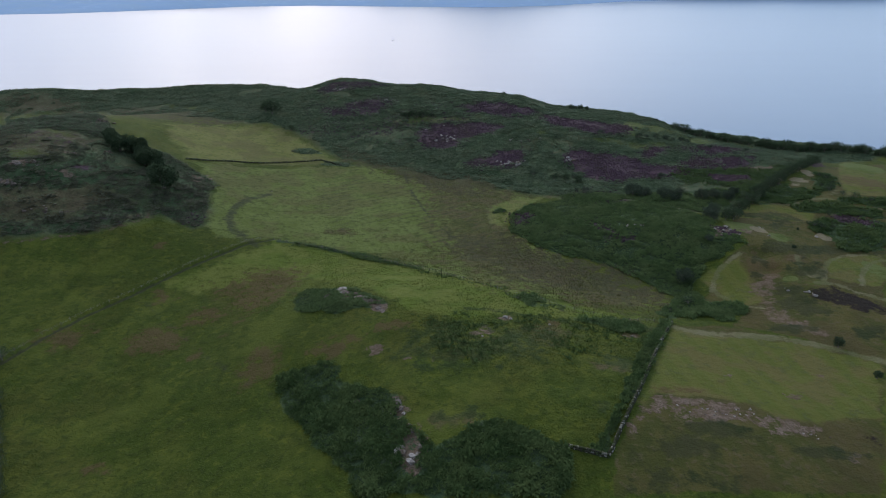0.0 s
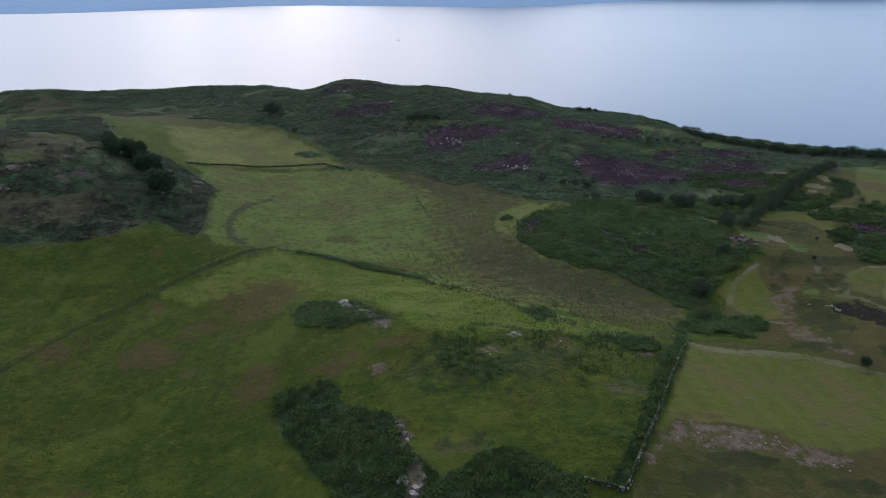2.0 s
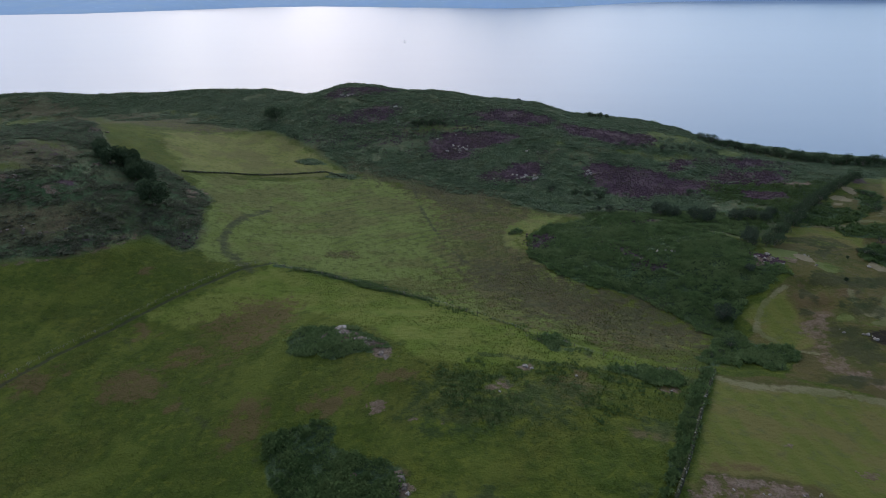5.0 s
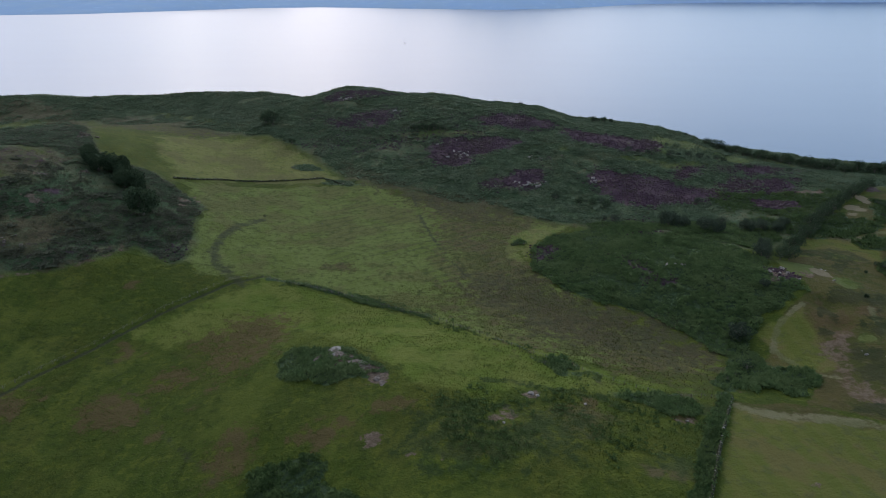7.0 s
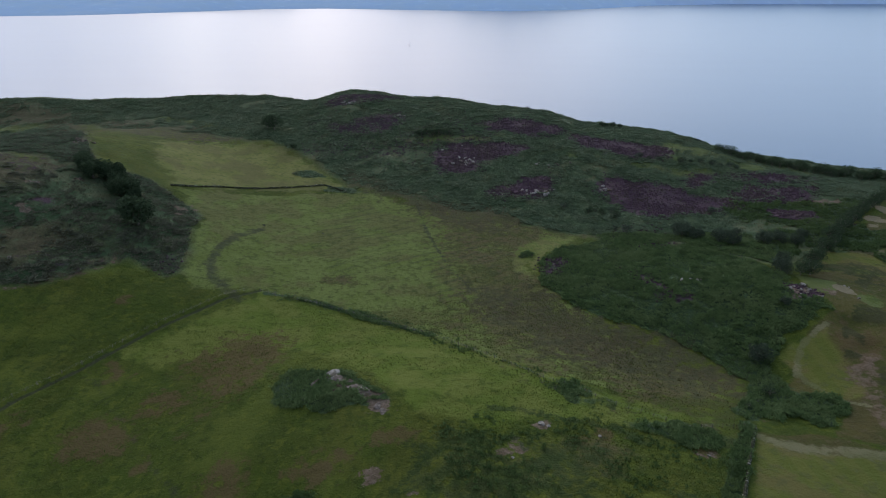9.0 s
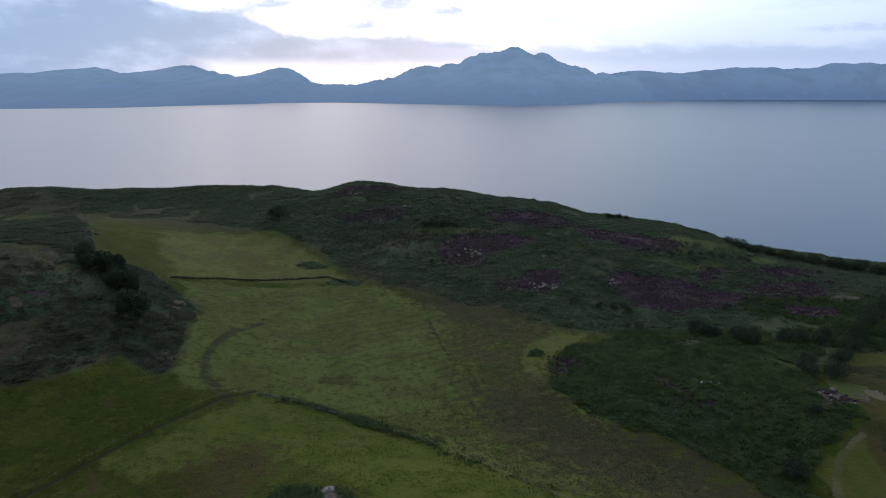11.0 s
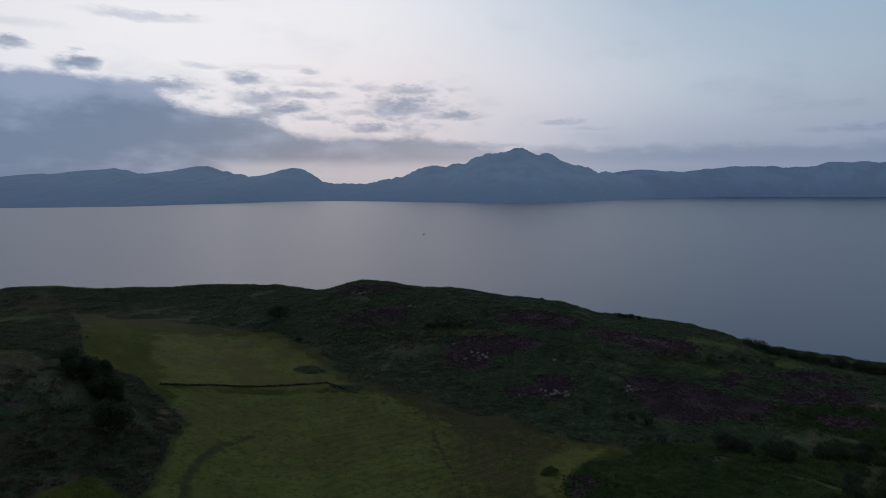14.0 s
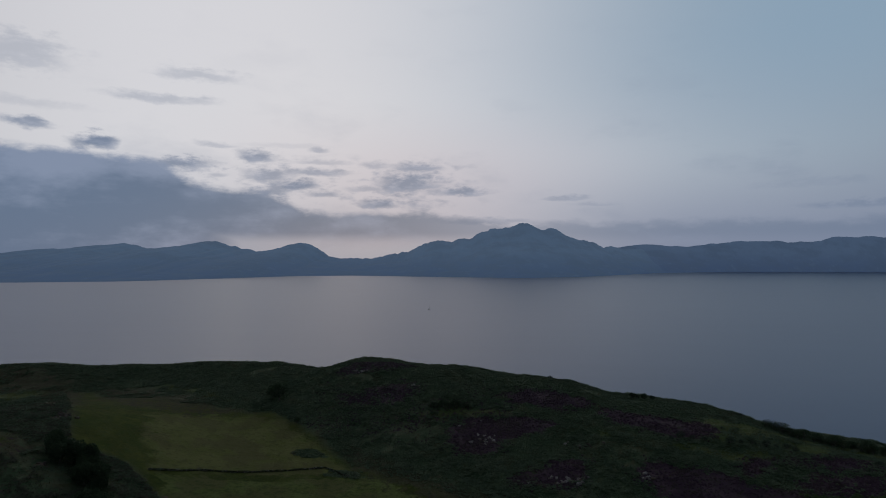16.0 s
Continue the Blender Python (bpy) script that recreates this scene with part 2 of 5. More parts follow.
    dry = blend(nt, ramp(nt, broad, 0.47, 0.6, 0, 0.6), dry, (0.076, 0.060, 0.025))
    col = blend(nt, weight(nt, "dry", edge, 0.7), col, dry)
    stripe = node(nt, "ShaderNodeTexWave", Vector=at, Scale=0.05, Distortion=0.6, Detail=1.0)
    stripe.wave_profile = "SIN"
    mown = blend(nt, ramp(nt, stripe.outputs[1], 0.35, 0.65, 0.25, 0.75), (0.094, 0.114, 0.022), (0.118, 0.124, 0.030))
    mown = blend(nt, ramp(nt, mid, 0.47, 0.58, 0, 0.75), mown, (0.136, 0.114, 0.042))
    mown = blend(nt, ramp(nt, clump, 0.52, 0.63, 0, 0.5), mown, (0.076, 0.087, 0.035))
    col = blend(nt, maths(nt, "MULTIPLY", weight(nt, "mown", edge, 0.6, 0.25, 0.75), 0.95), col, mown)
    col = blend(nt, weight(nt, "green", edge, 0.1), col, blend(nt, fine, (0.099, 0.125, 0.036), (0.123, 0.142, 0.049)))
    worn = blend(nt, fine, (0.081, 0.056, 0.023), (0.123, 0.085, 0.044))
    col = blend(nt, maths(nt, "MULTIPLY", weight(nt, "worn", clump, 1.4, 0.3, 1.0), 0.75), col, worn)
    # under the bracken: old litter and dark stems
    hill = nt.nodes.new("ShaderNodeAttribute")
    hill.attribute_name = "hill"
    moor = blend(nt, ramp(nt, mid, 0.42, 0.58), (0.076, 0.104, 0.054), (0.106, 0.124, 0.070))
    moor = blend(nt, ramp(nt, clump, 0.48, 0.62), moor, (0.092, 0.090, 0.044))
    col = blend(nt, maths(nt, "MULTIPLY", hill.outputs["Fac"], 0.95), col, moor)
    brack = blend(nt, ramp(nt, mid, 0.35, 0.65), (0.047, 0.078, 0.036), (0.074, 0.106, 0.052))
    brack = blend(nt, ramp(nt, fine, 0.45, 0.7, 0, 0.6), brack, (0.034, 0.054, 0.024))
    col = blend(nt, weight(nt, "bracken", edge, 0.9, 0.38, 0.82), col, brack)
    open_ = maths(nt, "MULTIPLY", ramp(nt, grain(nt, at, 0.045, 5, 0.6), 0.53, 0.63), hill.outputs["Fac"])
    rough = blend(nt, fine, (0.052, 0.056, 0.021), (0.079, 0.072, 0.034))
    col = blend(nt, maths(nt, "MULTIPLY", open_, 0.5), col, rough)
    scrub = blend(nt, ramp(nt, mid, 0.38, 0.62), (0.096, 0.074, 0.042), (0.080, 0.078, 0.038))
    scrub = blend(nt, ramp(nt, clump, 0.48, 0.62, 0, 0.7), scrub, (0.046, 0.040, 0.028))
    scrub = blend(nt, ramp(nt, fine, 0.5, 0.64, 0, 0.6), scrub, (0.040, 0.050, 0.022))
    col = blend(nt, maths(nt, "MULTIPLY", weight(nt, "rough", clump, 1.2, 0.25, 0.9), 0.85), col, scrub)
    turf = blend(nt, ramp(nt, mid, 0.42, 0.58), (0.077, 0.108, 0.018), (0.104, 0.122, 0.031))
    turf = blend(nt, ramp(nt, clump, 0.5, 0.63, 0, 0.6), turf, (0.048, 0.070, 0.016))
    col = blend(nt, maths(nt, "MULTIPLY", weight(nt, "turf", clump, 1.4, 0.2, 1.1), 0.75), col, turf)
    heath = blend(nt, ramp(nt, mid, 0.35, 0.65), (0.066, 0.034, 0.056), (0.090, 0.052, 0.070))
    heath = blend(nt, ramp(nt, fine, 0.52, 0.66, 0, 0.8), heath, (0.048, 0.051, 0.024))
    col = blend(nt, maths(nt, "MULTIPLY", weight(nt, "heather", clump, 0.9, 0.3, 0.75), 0.9), col, heath)
    col = blend(nt, maths(nt, "MULTIPLY", weight(nt, "burnt", clump, 1.1, 0.3, 0.8), 0.9), col, blend(nt, fine, (0.014, 0.010, 0.011), (0.028, 0.020, 0.019)))
    bare = blend(nt, ramp(nt, fine, 0.3, 0.7), (0.118, 0.080, 0.057), (0.218, 0.160, 0.129))
    bare = blend(nt, ramp(nt, tuft, 0.5, 0.62, 0, 0.7), bare, (0.066, 0.055, 0.026))
    col = blend(nt, maths(nt, "MULTIPLY", weight(nt, "bare", clump, 1.7, 0.5, 0.85), 0.9), col, bare)
    col = blend(nt, weight(nt, "sand", edge, 0.7), col, blend(nt, fine, (0.155, 0.125, 0.075), (0.25, 0.21, 0.135)))
    track = blend(nt, fine, (0.031, 0.040, 0.021), (0.060, 0.060, 0.036))
    col = blend(nt, maths(nt, "MULTIPLY", weight(nt, "track", clump, 0.45, 0.2, 0.7), 0.8), col, track)
    path = blend(nt, ramp(nt, fine, 0.4, 0.6), (0.108, 0.076, 0.046), (0.165, 0.121, 0.087))
    col = blend(nt, maths(nt, "MULTIPLY", weight(nt, "path", clump, 1.1, 0.25, 0.8), 0.85), col, path)
    straw = blend(nt, ramp(nt, mid, 0.4, 0.6), (0.120, 0.124, 0.052), (0.178, 0.162, 0.090))
    col = blend(nt, maths(nt, "MULTIPLY", weight(nt, "straw", clump, 0.9, 0.25, 0.85), 0.85), col, straw)
    rank = blend(nt, ramp(nt, mid, 0.4, 0.6), (0.040, 0.062, 0.016), (0.064, 0.076, 0.024))
    rank = blend(nt, ramp(nt, clump, 0.46, 0.58, 0, 0.8), rank, (0.028, 0.046, 0.014))
    col = blend(nt, maths(nt, "MULTIPLY", weight(nt, "rank", clump, 1.5, 0.25, 0.9), 0.85), col, rank)
    rust = blend(nt, ramp(nt, mid, 0.4, 0.6), (0.078, 0.063, 0.034), (0.068, 0.071, 0.030))
    rust = blend(nt, ramp(nt, clump, 0.5, 0.62, 0, 0.7), rust, (0.048, 0.053, 0.026))
    rust = blend(nt, ramp(nt, fine, 0.52, 0.64, 0, 0.6), rust, (0.084, 0.066, 0.042))
    col = blend(nt, maths(nt, "MULTIPLY", weight(nt, "rust", clump, 1.4, 0.1, 1.0), 0.85), col, rust)
    hollow = blend(nt, ramp(nt, mid, 0.4, 0.6), (0.027, 0.040, 0.014), (0.050, 0.052, 0.022))
    col = blend(nt, maths(nt, "MULTIPLY", weight(nt, "hollow", clump, 1.0, 0.25, 0.9), 0.85), col, hollow)
    nt.links.new(col, bsdf.inputs["Base Color"])
    bsdf.inputs["Roughness"].default_value = 0.9
    bumped(nt, bsdf, maths(nt, "ADD", maths(nt, "ADD", fine, clump), maths(nt, "MULTIPLY", tuft, 0.5)), 0.6, 0.8)
    return m


def leaf_material(name, dark, light, tip, thin=0.35):
    m, nt, bsdf = material(name)
    at = place_of(nt)
    each = nt.nodes.new("ShaderNodeNewGeometry").outputs["Random Per Island"]
    c = blend(nt, maths(nt, "MULTIPLY_ADD", each, 0.45, ramp(nt, grain(nt, at, 0.55, 3, 0.6), 0.36, 0.64, 0, 0.65)), dark, light)
    c = blend(nt, ramp(nt, grain(nt, at, 0.08, 3), 0.42, 0.66, 0, 0.6), c, tip)
    c = blend(nt, ramp(nt, grain(nt, at, 0.21, 4, 0.6), 0.5, 0.62, 0, 0.6), c, tuple(v * 0.8 for v in dark))
    nt.links.new(c, bsdf.inputs["Base Color"])
    bsdf.inputs["Specular IOR Level"].default_value = 0.04
    bsdf.inputs["Roughness"].default_value = 0.7
    through_ = node(nt, "ShaderNodeBsdfTranslucent", Color=blend(nt, 0.35, c, tip))
    mix = node(nt, "ShaderNodeMixShader", Fac=thin, i1=bsdf.outputs[0], i2=through_.outputs[0])
    out = next(n for n in nt.nodes if n.type == "OUTPUT_MATERIAL")
    nt.links.new(mix.outputs[0], out.inputs[0])
    return m


def rock_material(name, dark, light, moss):
    m, nt, bsdf = material(name)
    at = place_of(nt)
    c = blend(nt, ramp(nt, grain(nt, at, 0.9, 5, 0.6), 0.3, 0.7), dark, light)
    c = blend(nt, ramp(nt, grain(nt, at, 0.35, 4), 0.52, 0.66, 0, 0.8), c, moss)
    bsdf.inputs["Specular IOR Level"].default_value = 0.05
    c = blend(nt, ramp(nt, grain(nt, at, 3.5, 3), 0.6, 0.72, 0, 0.5), c, (0.34, 0.33, 0.30))
    nt.links.new(c, bsdf.inputs["Base Color"])
    bsdf.inputs["Roughness"].default_value = 0.85
    bumped(nt, bsdf, grain(nt, at, 2.0, 6, 0.65), 0.25)
    return m


def wood_material():
    m, nt, bsdf = material("weathered_wood")
    at = place_of(nt)
    c = blend(nt, grain(nt, at, 3.0, 4, 0.6), (0.12, 0.105, 0.085), (0.24, 0.22, 0.19))
    nt.links.new(c, bsdf.inputs["Base Color"])
    bsdf.inputs["Roughness"].default_value = 0.85
    return m


def plain_material(name, colour, rough=0.5, metal=0.0):
    m, nt, bsdf = material(name)
    c = blend(nt, ramp(nt, grain(nt, place_of(nt), 2.0, 4), 0.4, 0.7, 0, 0.35), colour, tuple(v * 0.75 for v in colour))
    nt.links.new(c, bsdf.inputs["Base Color"])
    bsdf.inputs["Roughness"].default_value, bsdf.inputs["Metallic"].default_value = rough, metal
    return m


def water_material():
    m, nt, bsdf = material("sea_water")
    at = place_of(nt)
    lanes = grain(nt, at, 0.004, 4, 0.55, (4.0, 8))
    c = blend(nt, lanes, (0.034, 0.070, 0.160), (0.046, 0.086, 0.185))
    nt.links.new(c, bsdf.inputs["Base Color"])
    bsdf.inputs["IOR"].default_value = 1.29
    bsdf.inputs["Specular IOR Level"].default_value = 0.5
    bsdf.inputs["Roughness"].default_value = 0.28
    bsdf.inputs["Specular Tint"].default_value = (0.74, 0.85, 1.0, 1)
    return m


def haze_glow_material(name, near, far, air, strength):
    """Far hills with the evening haze painted on as a faint blue emission."""
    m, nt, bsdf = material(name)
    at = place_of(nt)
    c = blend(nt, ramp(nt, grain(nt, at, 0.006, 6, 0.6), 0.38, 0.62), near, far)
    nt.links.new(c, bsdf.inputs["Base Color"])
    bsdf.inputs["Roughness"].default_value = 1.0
    # painted haze: emission weaker low down, with random darker and paler patches
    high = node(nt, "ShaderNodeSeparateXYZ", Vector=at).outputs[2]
    haze_glow = blend(nt, ramp(nt, high, 0, 170), (air[0] * 0.72, air[1] * 0.74, air[2] * 0.82), air)
    haze_glow = blend(nt, ramp(nt, grain(nt, at, 0.006, 7, 0.62), 0.42, 0.6, 0, 0.5), haze_glow, tuple(v * 0.7 for v in air))
    haze_glow = blend(nt, ramp(nt, grain(nt, at, 0.02, 4, 0.6), 0.56, 0.68, 0, 0.22), haze_glow, tuple(v * 1.18 for v in air))
    nt.links.new(haze_glow, bsdf.inputs["Emission Color"])
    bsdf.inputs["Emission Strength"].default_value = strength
    return m


GROUND = ground_material()
WATER = water_material()
BRACKEN = leaf_material("bracken_fronds", (0.072, 0.116, 0.066), (0.140, 0.186, 0.108), (0.168, 0.204, 0.122))
HILLSIDE = leaf_material("hillside_bracken_fronds", (0.068, 0.078, 0.054), (0.122, 0.134, 0.086), (0.138, 0.136, 0.088))
BANK = leaf_material("bank_bracken_fronds", (0.040, 0.078, 0.025), (0.092, 0.140, 0.048), (0.116, 0.158, 0.056))
FRESH = leaf_material("fresh_bracken_fronds", (0.062, 0.112, 0.038), (0.126, 0.184, 0.068), (0.152, 0.198, 0.080))
HEATHER = leaf_material("heather_bloom", (0.052, 0.031, 0.043), (0.088, 0.052, 0.072), (0.060, 0.052, 0.034), 0.15)
RUSHES = leaf_material("rush_tufts", (0.056, 0.058, 0.018), (0.098, 0.088, 0.034), (0.092, 0.072, 0.032))
TUFTS = leaf_material("grass_tufts", (0.052, 0.078, 0.013), (0.090, 0.116, 0.022), (0.078, 0.096, 0.018))
LEAVES = leaf_material("tree_leaves", (0.032, 0.054, 0.030), (0.080, 0.116, 0.060), (0.058, 0.086, 0.044), 0.3)
WILLOW = leaf_material("willow_leaves", (0.042, 0.062, 0.040), (0.090, 0.118, 0.078), (0.075, 0.098, 0.062), 0.25)
BARK = wood_material()
WOOD = wood_material()
ROCK = rock_material("grey_schist", (0.10, 0.078, 0.062), (0.23, 0.19, 0.165), (0.085, 0.066, 0.036))
PALE_ROCK = rock_material("pale_quartz_rock", (0.18, 0.155, 0.135), (0.42, 0.38, 0.34), (0.10, 0.085, 0.055))
def wallstone_material():
    """Dark mossy stones with a pale one here and there."""
    m, nt, bsdf = material("lichen_wallstone")
    at = place_of(nt)
    each = nt.nodes.new("ShaderNodeNewGeometry").outputs["Random Per Island"]
    c = blend(nt, ramp(nt, each, 0.72, 0.95), (0.055, 0.054, 0.036), (0.27, 0.255, 0.215))
    c = blend(nt, ramp(nt, grain(nt, at, 1.2, 4), 0.46, 0.58, 0, 0.8), c, (0.036, 0.050, 0.014))
    nt.links.new(c, bsdf.inputs["Base Color"])
    bsdf.inputs["Roughness"].default_value = 0.9
    return m


WALLSTONE = wallstone_material()
WIRE = plain_material("galvanised_wire", (0.3, 0.3, 0.3), 0.5, 0.8)
WHITE = plain_material("white_paint", (0.8, 0.8, 0.78), 0.5)
SLATE = plain_material("grey_slate", (0.12, 0.12, 0.13), 0.6)
# dark slopes that glow blue in place of haze between here and there
FAR_NEAR = haze_glow_material("far_hill_haze_glow", (0.03, 0.04, 0.045), (0.045, 0.055, 0.06), (0.108, 0.176, 0.288), 1.0)
FAR_BACK = haze_glow_material("far_range_haze_glow", (0.03, 0.04, 0.045), (0.045, 0.055, 0.06), (0.100, 0.160, 0.272), 1.0)

# ---- the lie of the land ----
rng = np.random.default_rng(5)
LATTICE = rng.random((6, 256, 256))


def wavy(x, y, size, layer=0, octaves=3):
    """Smooth noise from -1 to 1 whose largest waves are size metres long."""
    total, gain, full = np.zeros_like(x, dtype=float), 1.0, 0.0
    for k in range(octaves):
        u, v = x / size * 2**k + 31.7 * k, y / size * 2**k + 17.3 * k
        i, j = np.floor(u).astype(int), np.floor(v).astype(int)
        a, b = u - i, v - j
        a, b = a * a * (3 - 2 * a), b * b * (3 - 2 * b)
        t = LATTICE[layer]
        i, j, i1, j1 = i % 256, j % 256, (i + 1) % 256, (j + 1) % 256
        value = (t[i, j] * (1 - a) + t[i1, j] * a) * (1 - b) + (t[i, j1] * (1 - a) + t[i1, j1] * a) * b
        total, full, gain = total + gain * (2 * value - 1), full + gain, gain * 0.5
    return total / full


RISES = []


def rise(x, y, rx, ry, h, turn=0):
    RISES.append((x, y, rx, ry, h, radians(turn)))


BASE = 31.9
rise(0, 150, 45, 38, 6.5)
rise(-30, 172, 26, 22, 4.3)
rise(40, 112, 40, 28, 1.8)
rise(-75, 110, 50, 50, -7.1)
rise(10, 85, 70, 35, 4.4)
rise(72, 112, 28, 18, 2.0)
rise(95, 140, 40, 25, -1.2, -10)
rise(90, 198, 30, 20, -6.0)
rise(130, 190, 28, 22, 0.6)
rise(88, 246, 36, 22, 2.4)
rise(122, 220, 20, 22, 3.7)
rise(165, 235, 40, 35, 0.4)
rise(210, 310, 50, 45, 5.6)
rise(170, 150, 40, 40, 0.4)
rise(-20, 300, 80, 50, -4.0)
rise(-50, 370, 50, 40, -2.8)
rise(10, 220, 50, 30, -3.7)
rise(-175, 270, 50, 45, 17.0)
rise(-215, 360, 50, 60, 24.6)
rise(-230, 270, 40, 50, 8.7)
rise(-120, 200, 40, 40, -2.7)
rise(-130, 235, 25, 22, 1.1)
rise(-135, 285, 26, 30, -1.4)
rise(-150, 400, 50, 60, -1.8)
rise(-190, 455, 60, 50, 0.2)
rise(-60, 500, 90, 50, 12.7)
rise(60, 470, 80, 50, 8.1, -10)
rise(170, 430, 70, 45, 0.5, -20)
rise(-72, 530, 34, 22, 8.2)
rise(-220, 560, 110, 50, 4.6)
rise(60, 360, 60, 28, 1.8)
rise(110, 395, 50, 30, 3.5)
rise(12, 368, 34, 22, -0.1)
rise(140, 330, 50, 35, -3.4)
rise(280, 400, 90, 90, -7.1)
rise(240, 200, 60, 60, 0.2)
rise(-380, 560, 30, 24, 8.2)
rise(-330, 560, 25, 24, 4.6)
rise(-275, 560, 25, 24, 5.3)
rise(-215, 560, 28, 24, 7.1)
rise(-160, 555, 25, 24, 5.9)
rise(-108, 548, 14, 24, -2.1)
rise(-84, 542, 10, 24, 2.3)
rise(-64, 540, 14, 24, 0.1)
rise(-40, 536, 12, 24, -0.5)
rise(-5, 530, 22, 24, 3.4)
rise(35, 524, 20, 24, 0.7)
rise(70, 514, 20, 24, 1.4)
rise(100, 505, 16, 24, -4.5)
rise(130, 493, 16, 24, -1.2)
rise(160, 470, 16, 24, -0.6)
rise(190, 448, 18, 24, -4.2)
rise(230, 425, 22, 24, -3.4)
rise(280, 402, 25, 24, -1.4)


rise(127, 214, 4.0, 3.2, -1.6)
rise(125.5, 203, 2.6, 2.2, -1.2)


def smooth(low, high, v):
    q = np.clip((v - low) / (high - low), 0, 1)
    return q * q * (3 - 2 * q)


def inside(points, x, y):
    """Metres inside (above nought) or outside a closed outline."""
    near, within = np.full(x.shape, 1e9), np.zeros(x.shape, bool)
    for (ax, ay), (bx, by) in zip(points, points[1:] + points[:1]):
        dx, dy = bx - ax, by - ay
        k = np.clip(((x - ax) * dx + (y - ay) * dy) / (dx * dx + dy * dy + 1e-9), 0, 1)
        near = np.minimum(near, np.hypot(x - ax - k * dx, y - ay - k * dy))
        if ay != by:
            within ^= ((ay > y) != (by > y)) & (x < dx * (y - ay) / (by - ay) + ax)
    return np.where(within, near, -near)


def along(points, x, y):
    """Metres from an open line."""
    near = np.full(x.shape, 1e9)
    for (ax, ay), (bx, by) in zip(points, points[1:]):
        dx, dy = bx - ax, by - ay
        k = np.clip(((x - ax) * dx + (y - ay) * dy) / (dx * dx + dy * dy), 0, 1)
        near = np.minimum(near, np.hypot(x - ax - k * dx, y - ay - k * dy))
    return near


# outlines of the kinds of ground, in metres
TUSSOCKS = [(-4, 156), (10, 172), (60, 166), (66, 150), (52, 128), (10, 130)]
FOOT_LINE = [(-124, 252), (-126, 239), (-132, 232), (-140, 226), (-150, 220), (-166, 214)]
LOOP_LINE = [(-85, 298), (-92, 286), (-95, 271), (-93, 257), (-88, 246), (-81, 240), (-75, 234)]
HEDGE_LINE = [(-67, 239), (-50, 235), (-28, 224), (-7, 212)]
DRAIN_LINE = [(-18, 342), (-12, 308), (-3, 273), (7, 248), (21, 235)]
PATH_LINE = [(123, 199), (117, 190), (113, 180), (112, 169), (115, 165), (119, 160)]
GOLF_PATH = [(75, 163), (82, 159), (97, 158), (108, 156), (116, 151), (128, 143)]
GOLF_RING = [(119, 215), (110, 209), (104, 202), (101, 195), (103, 188), (106, 181), (111, 178)]
ISLAND_PATH = [(152, 280), (169, 271), (184, 279), (192, 278), (195, 270), (201, 263), (209, 264)]
RIDGE_SHRUBS = [(-15, 387), (55, 331), (70, 328), (77, 326), (102, 307), (103, 305), (105, 304), (120, 298), (122, 297), (126, 298), (136, 295), (142, 294), (127, 329), (74, 304), (78, 301), (123, 249)]
BAND_SHRUBS = [(104, 396), (109, 397), (115, 397), (121, 397), (133, 394), (139, 396), (145, 396), (151, 394), (156, 394), (162, 395), (166, 395), (176, 382), (215, 421), (187, 371), (201, 385)]
LINKS_SHRUBS = [(210, 318), (209, 311), (206, 301), (199, 298), (198, 290), (178, 256), (163, 246), (164, 243), (166, 240), (169, 239), (94, 205), (88, 185), (172, 242), (201, 283), (203, 277), (208, 273)]
LINKS_ROCKS = [(129, 186), (130, 186), (131, 185), (131, 184), (131, 183), (124, 190), (124, 188), (137, 229), (139, 238), (138, 239), (158, 231)]
HEATHER_ROCKS = [(-6, 417), (2, 420), (6, 422), (4, 404), (7, 402), (10, 400), (13, 404), (37, 355), (39, 354), (41, 352), (43, 350), (47, 352), (80, 358), (81, 355), (84, 247), (87, 247), (26, 348)]
SCREE = [(121, 232), (122, 227), (119, 237), (-5, 104), (-6, 102), (-9, 116), (-192, 354), (-164, 302), (-185, 263), (-179, 265), (-172, 284)]
HILL_TREES = [(-127, 274, 1.4), (-145, 297, 1.0), (-141, 299, 0.95), (-148, 304, 0.9), (-138, 295, 0.75), (-157, 310, 1.05), (-161, 307, 1.0), (-153, 311, 1.0), (-166, 312, 0.9), (-171, 319, 0.7)]
FAIRWAY_RING = [(138, 190), (142, 198), (149, 207), (158, 213), (168, 214)]
GREEN_RING = [(151, 189), (155, 196), (162, 204), (168, 208), (172, 209)]
HOLLOW_RING = [(139, 211), (136, 203), (136, 196), (138, 196), (143, 201)]
BURN_EDGE = [(135, 192), (142, 190), (146, 184), (152, 178)]
HEDGE_WEST = [(-120, 137), (-111, 124), (-104, 112), (-97, 101)]
WEST_TREE = (-129.5, 153)
NEAR_BRACKEN = [(-43, 136), (-36, 139), (-27, 137), (-26, 132), (-21, 127), (-13, 124), (-9, 120), (-7, 113), (-4, 108), (0, 104), (5, 106), (10, 110), (14, 111), (17, 108), (22, 105), (28, 101), (28, 95), (24, 88), (-16, 92), (-19, 98), (-25, 106), (-32, 114), (-39, 124), (-42, 131)]
KNOLL_BRACKEN = [(-49, 177), (-46, 182), (-38, 185), (-33, 183), (-25, 179), (-19, 171), (-16, 164), (-18, 161), (-23, 165), (-28, 163), (-32, 161), (-40, 166), (-46, 170)]
LEFT_HILL = [(-377, 546), (-309, 533), (-192, 363), (-171, 330), (-146, 329), (-112, 302), (-100, 247), (-104, 243), (-120, 250), (-126, 239), (-138, 226), (-167, 216)]
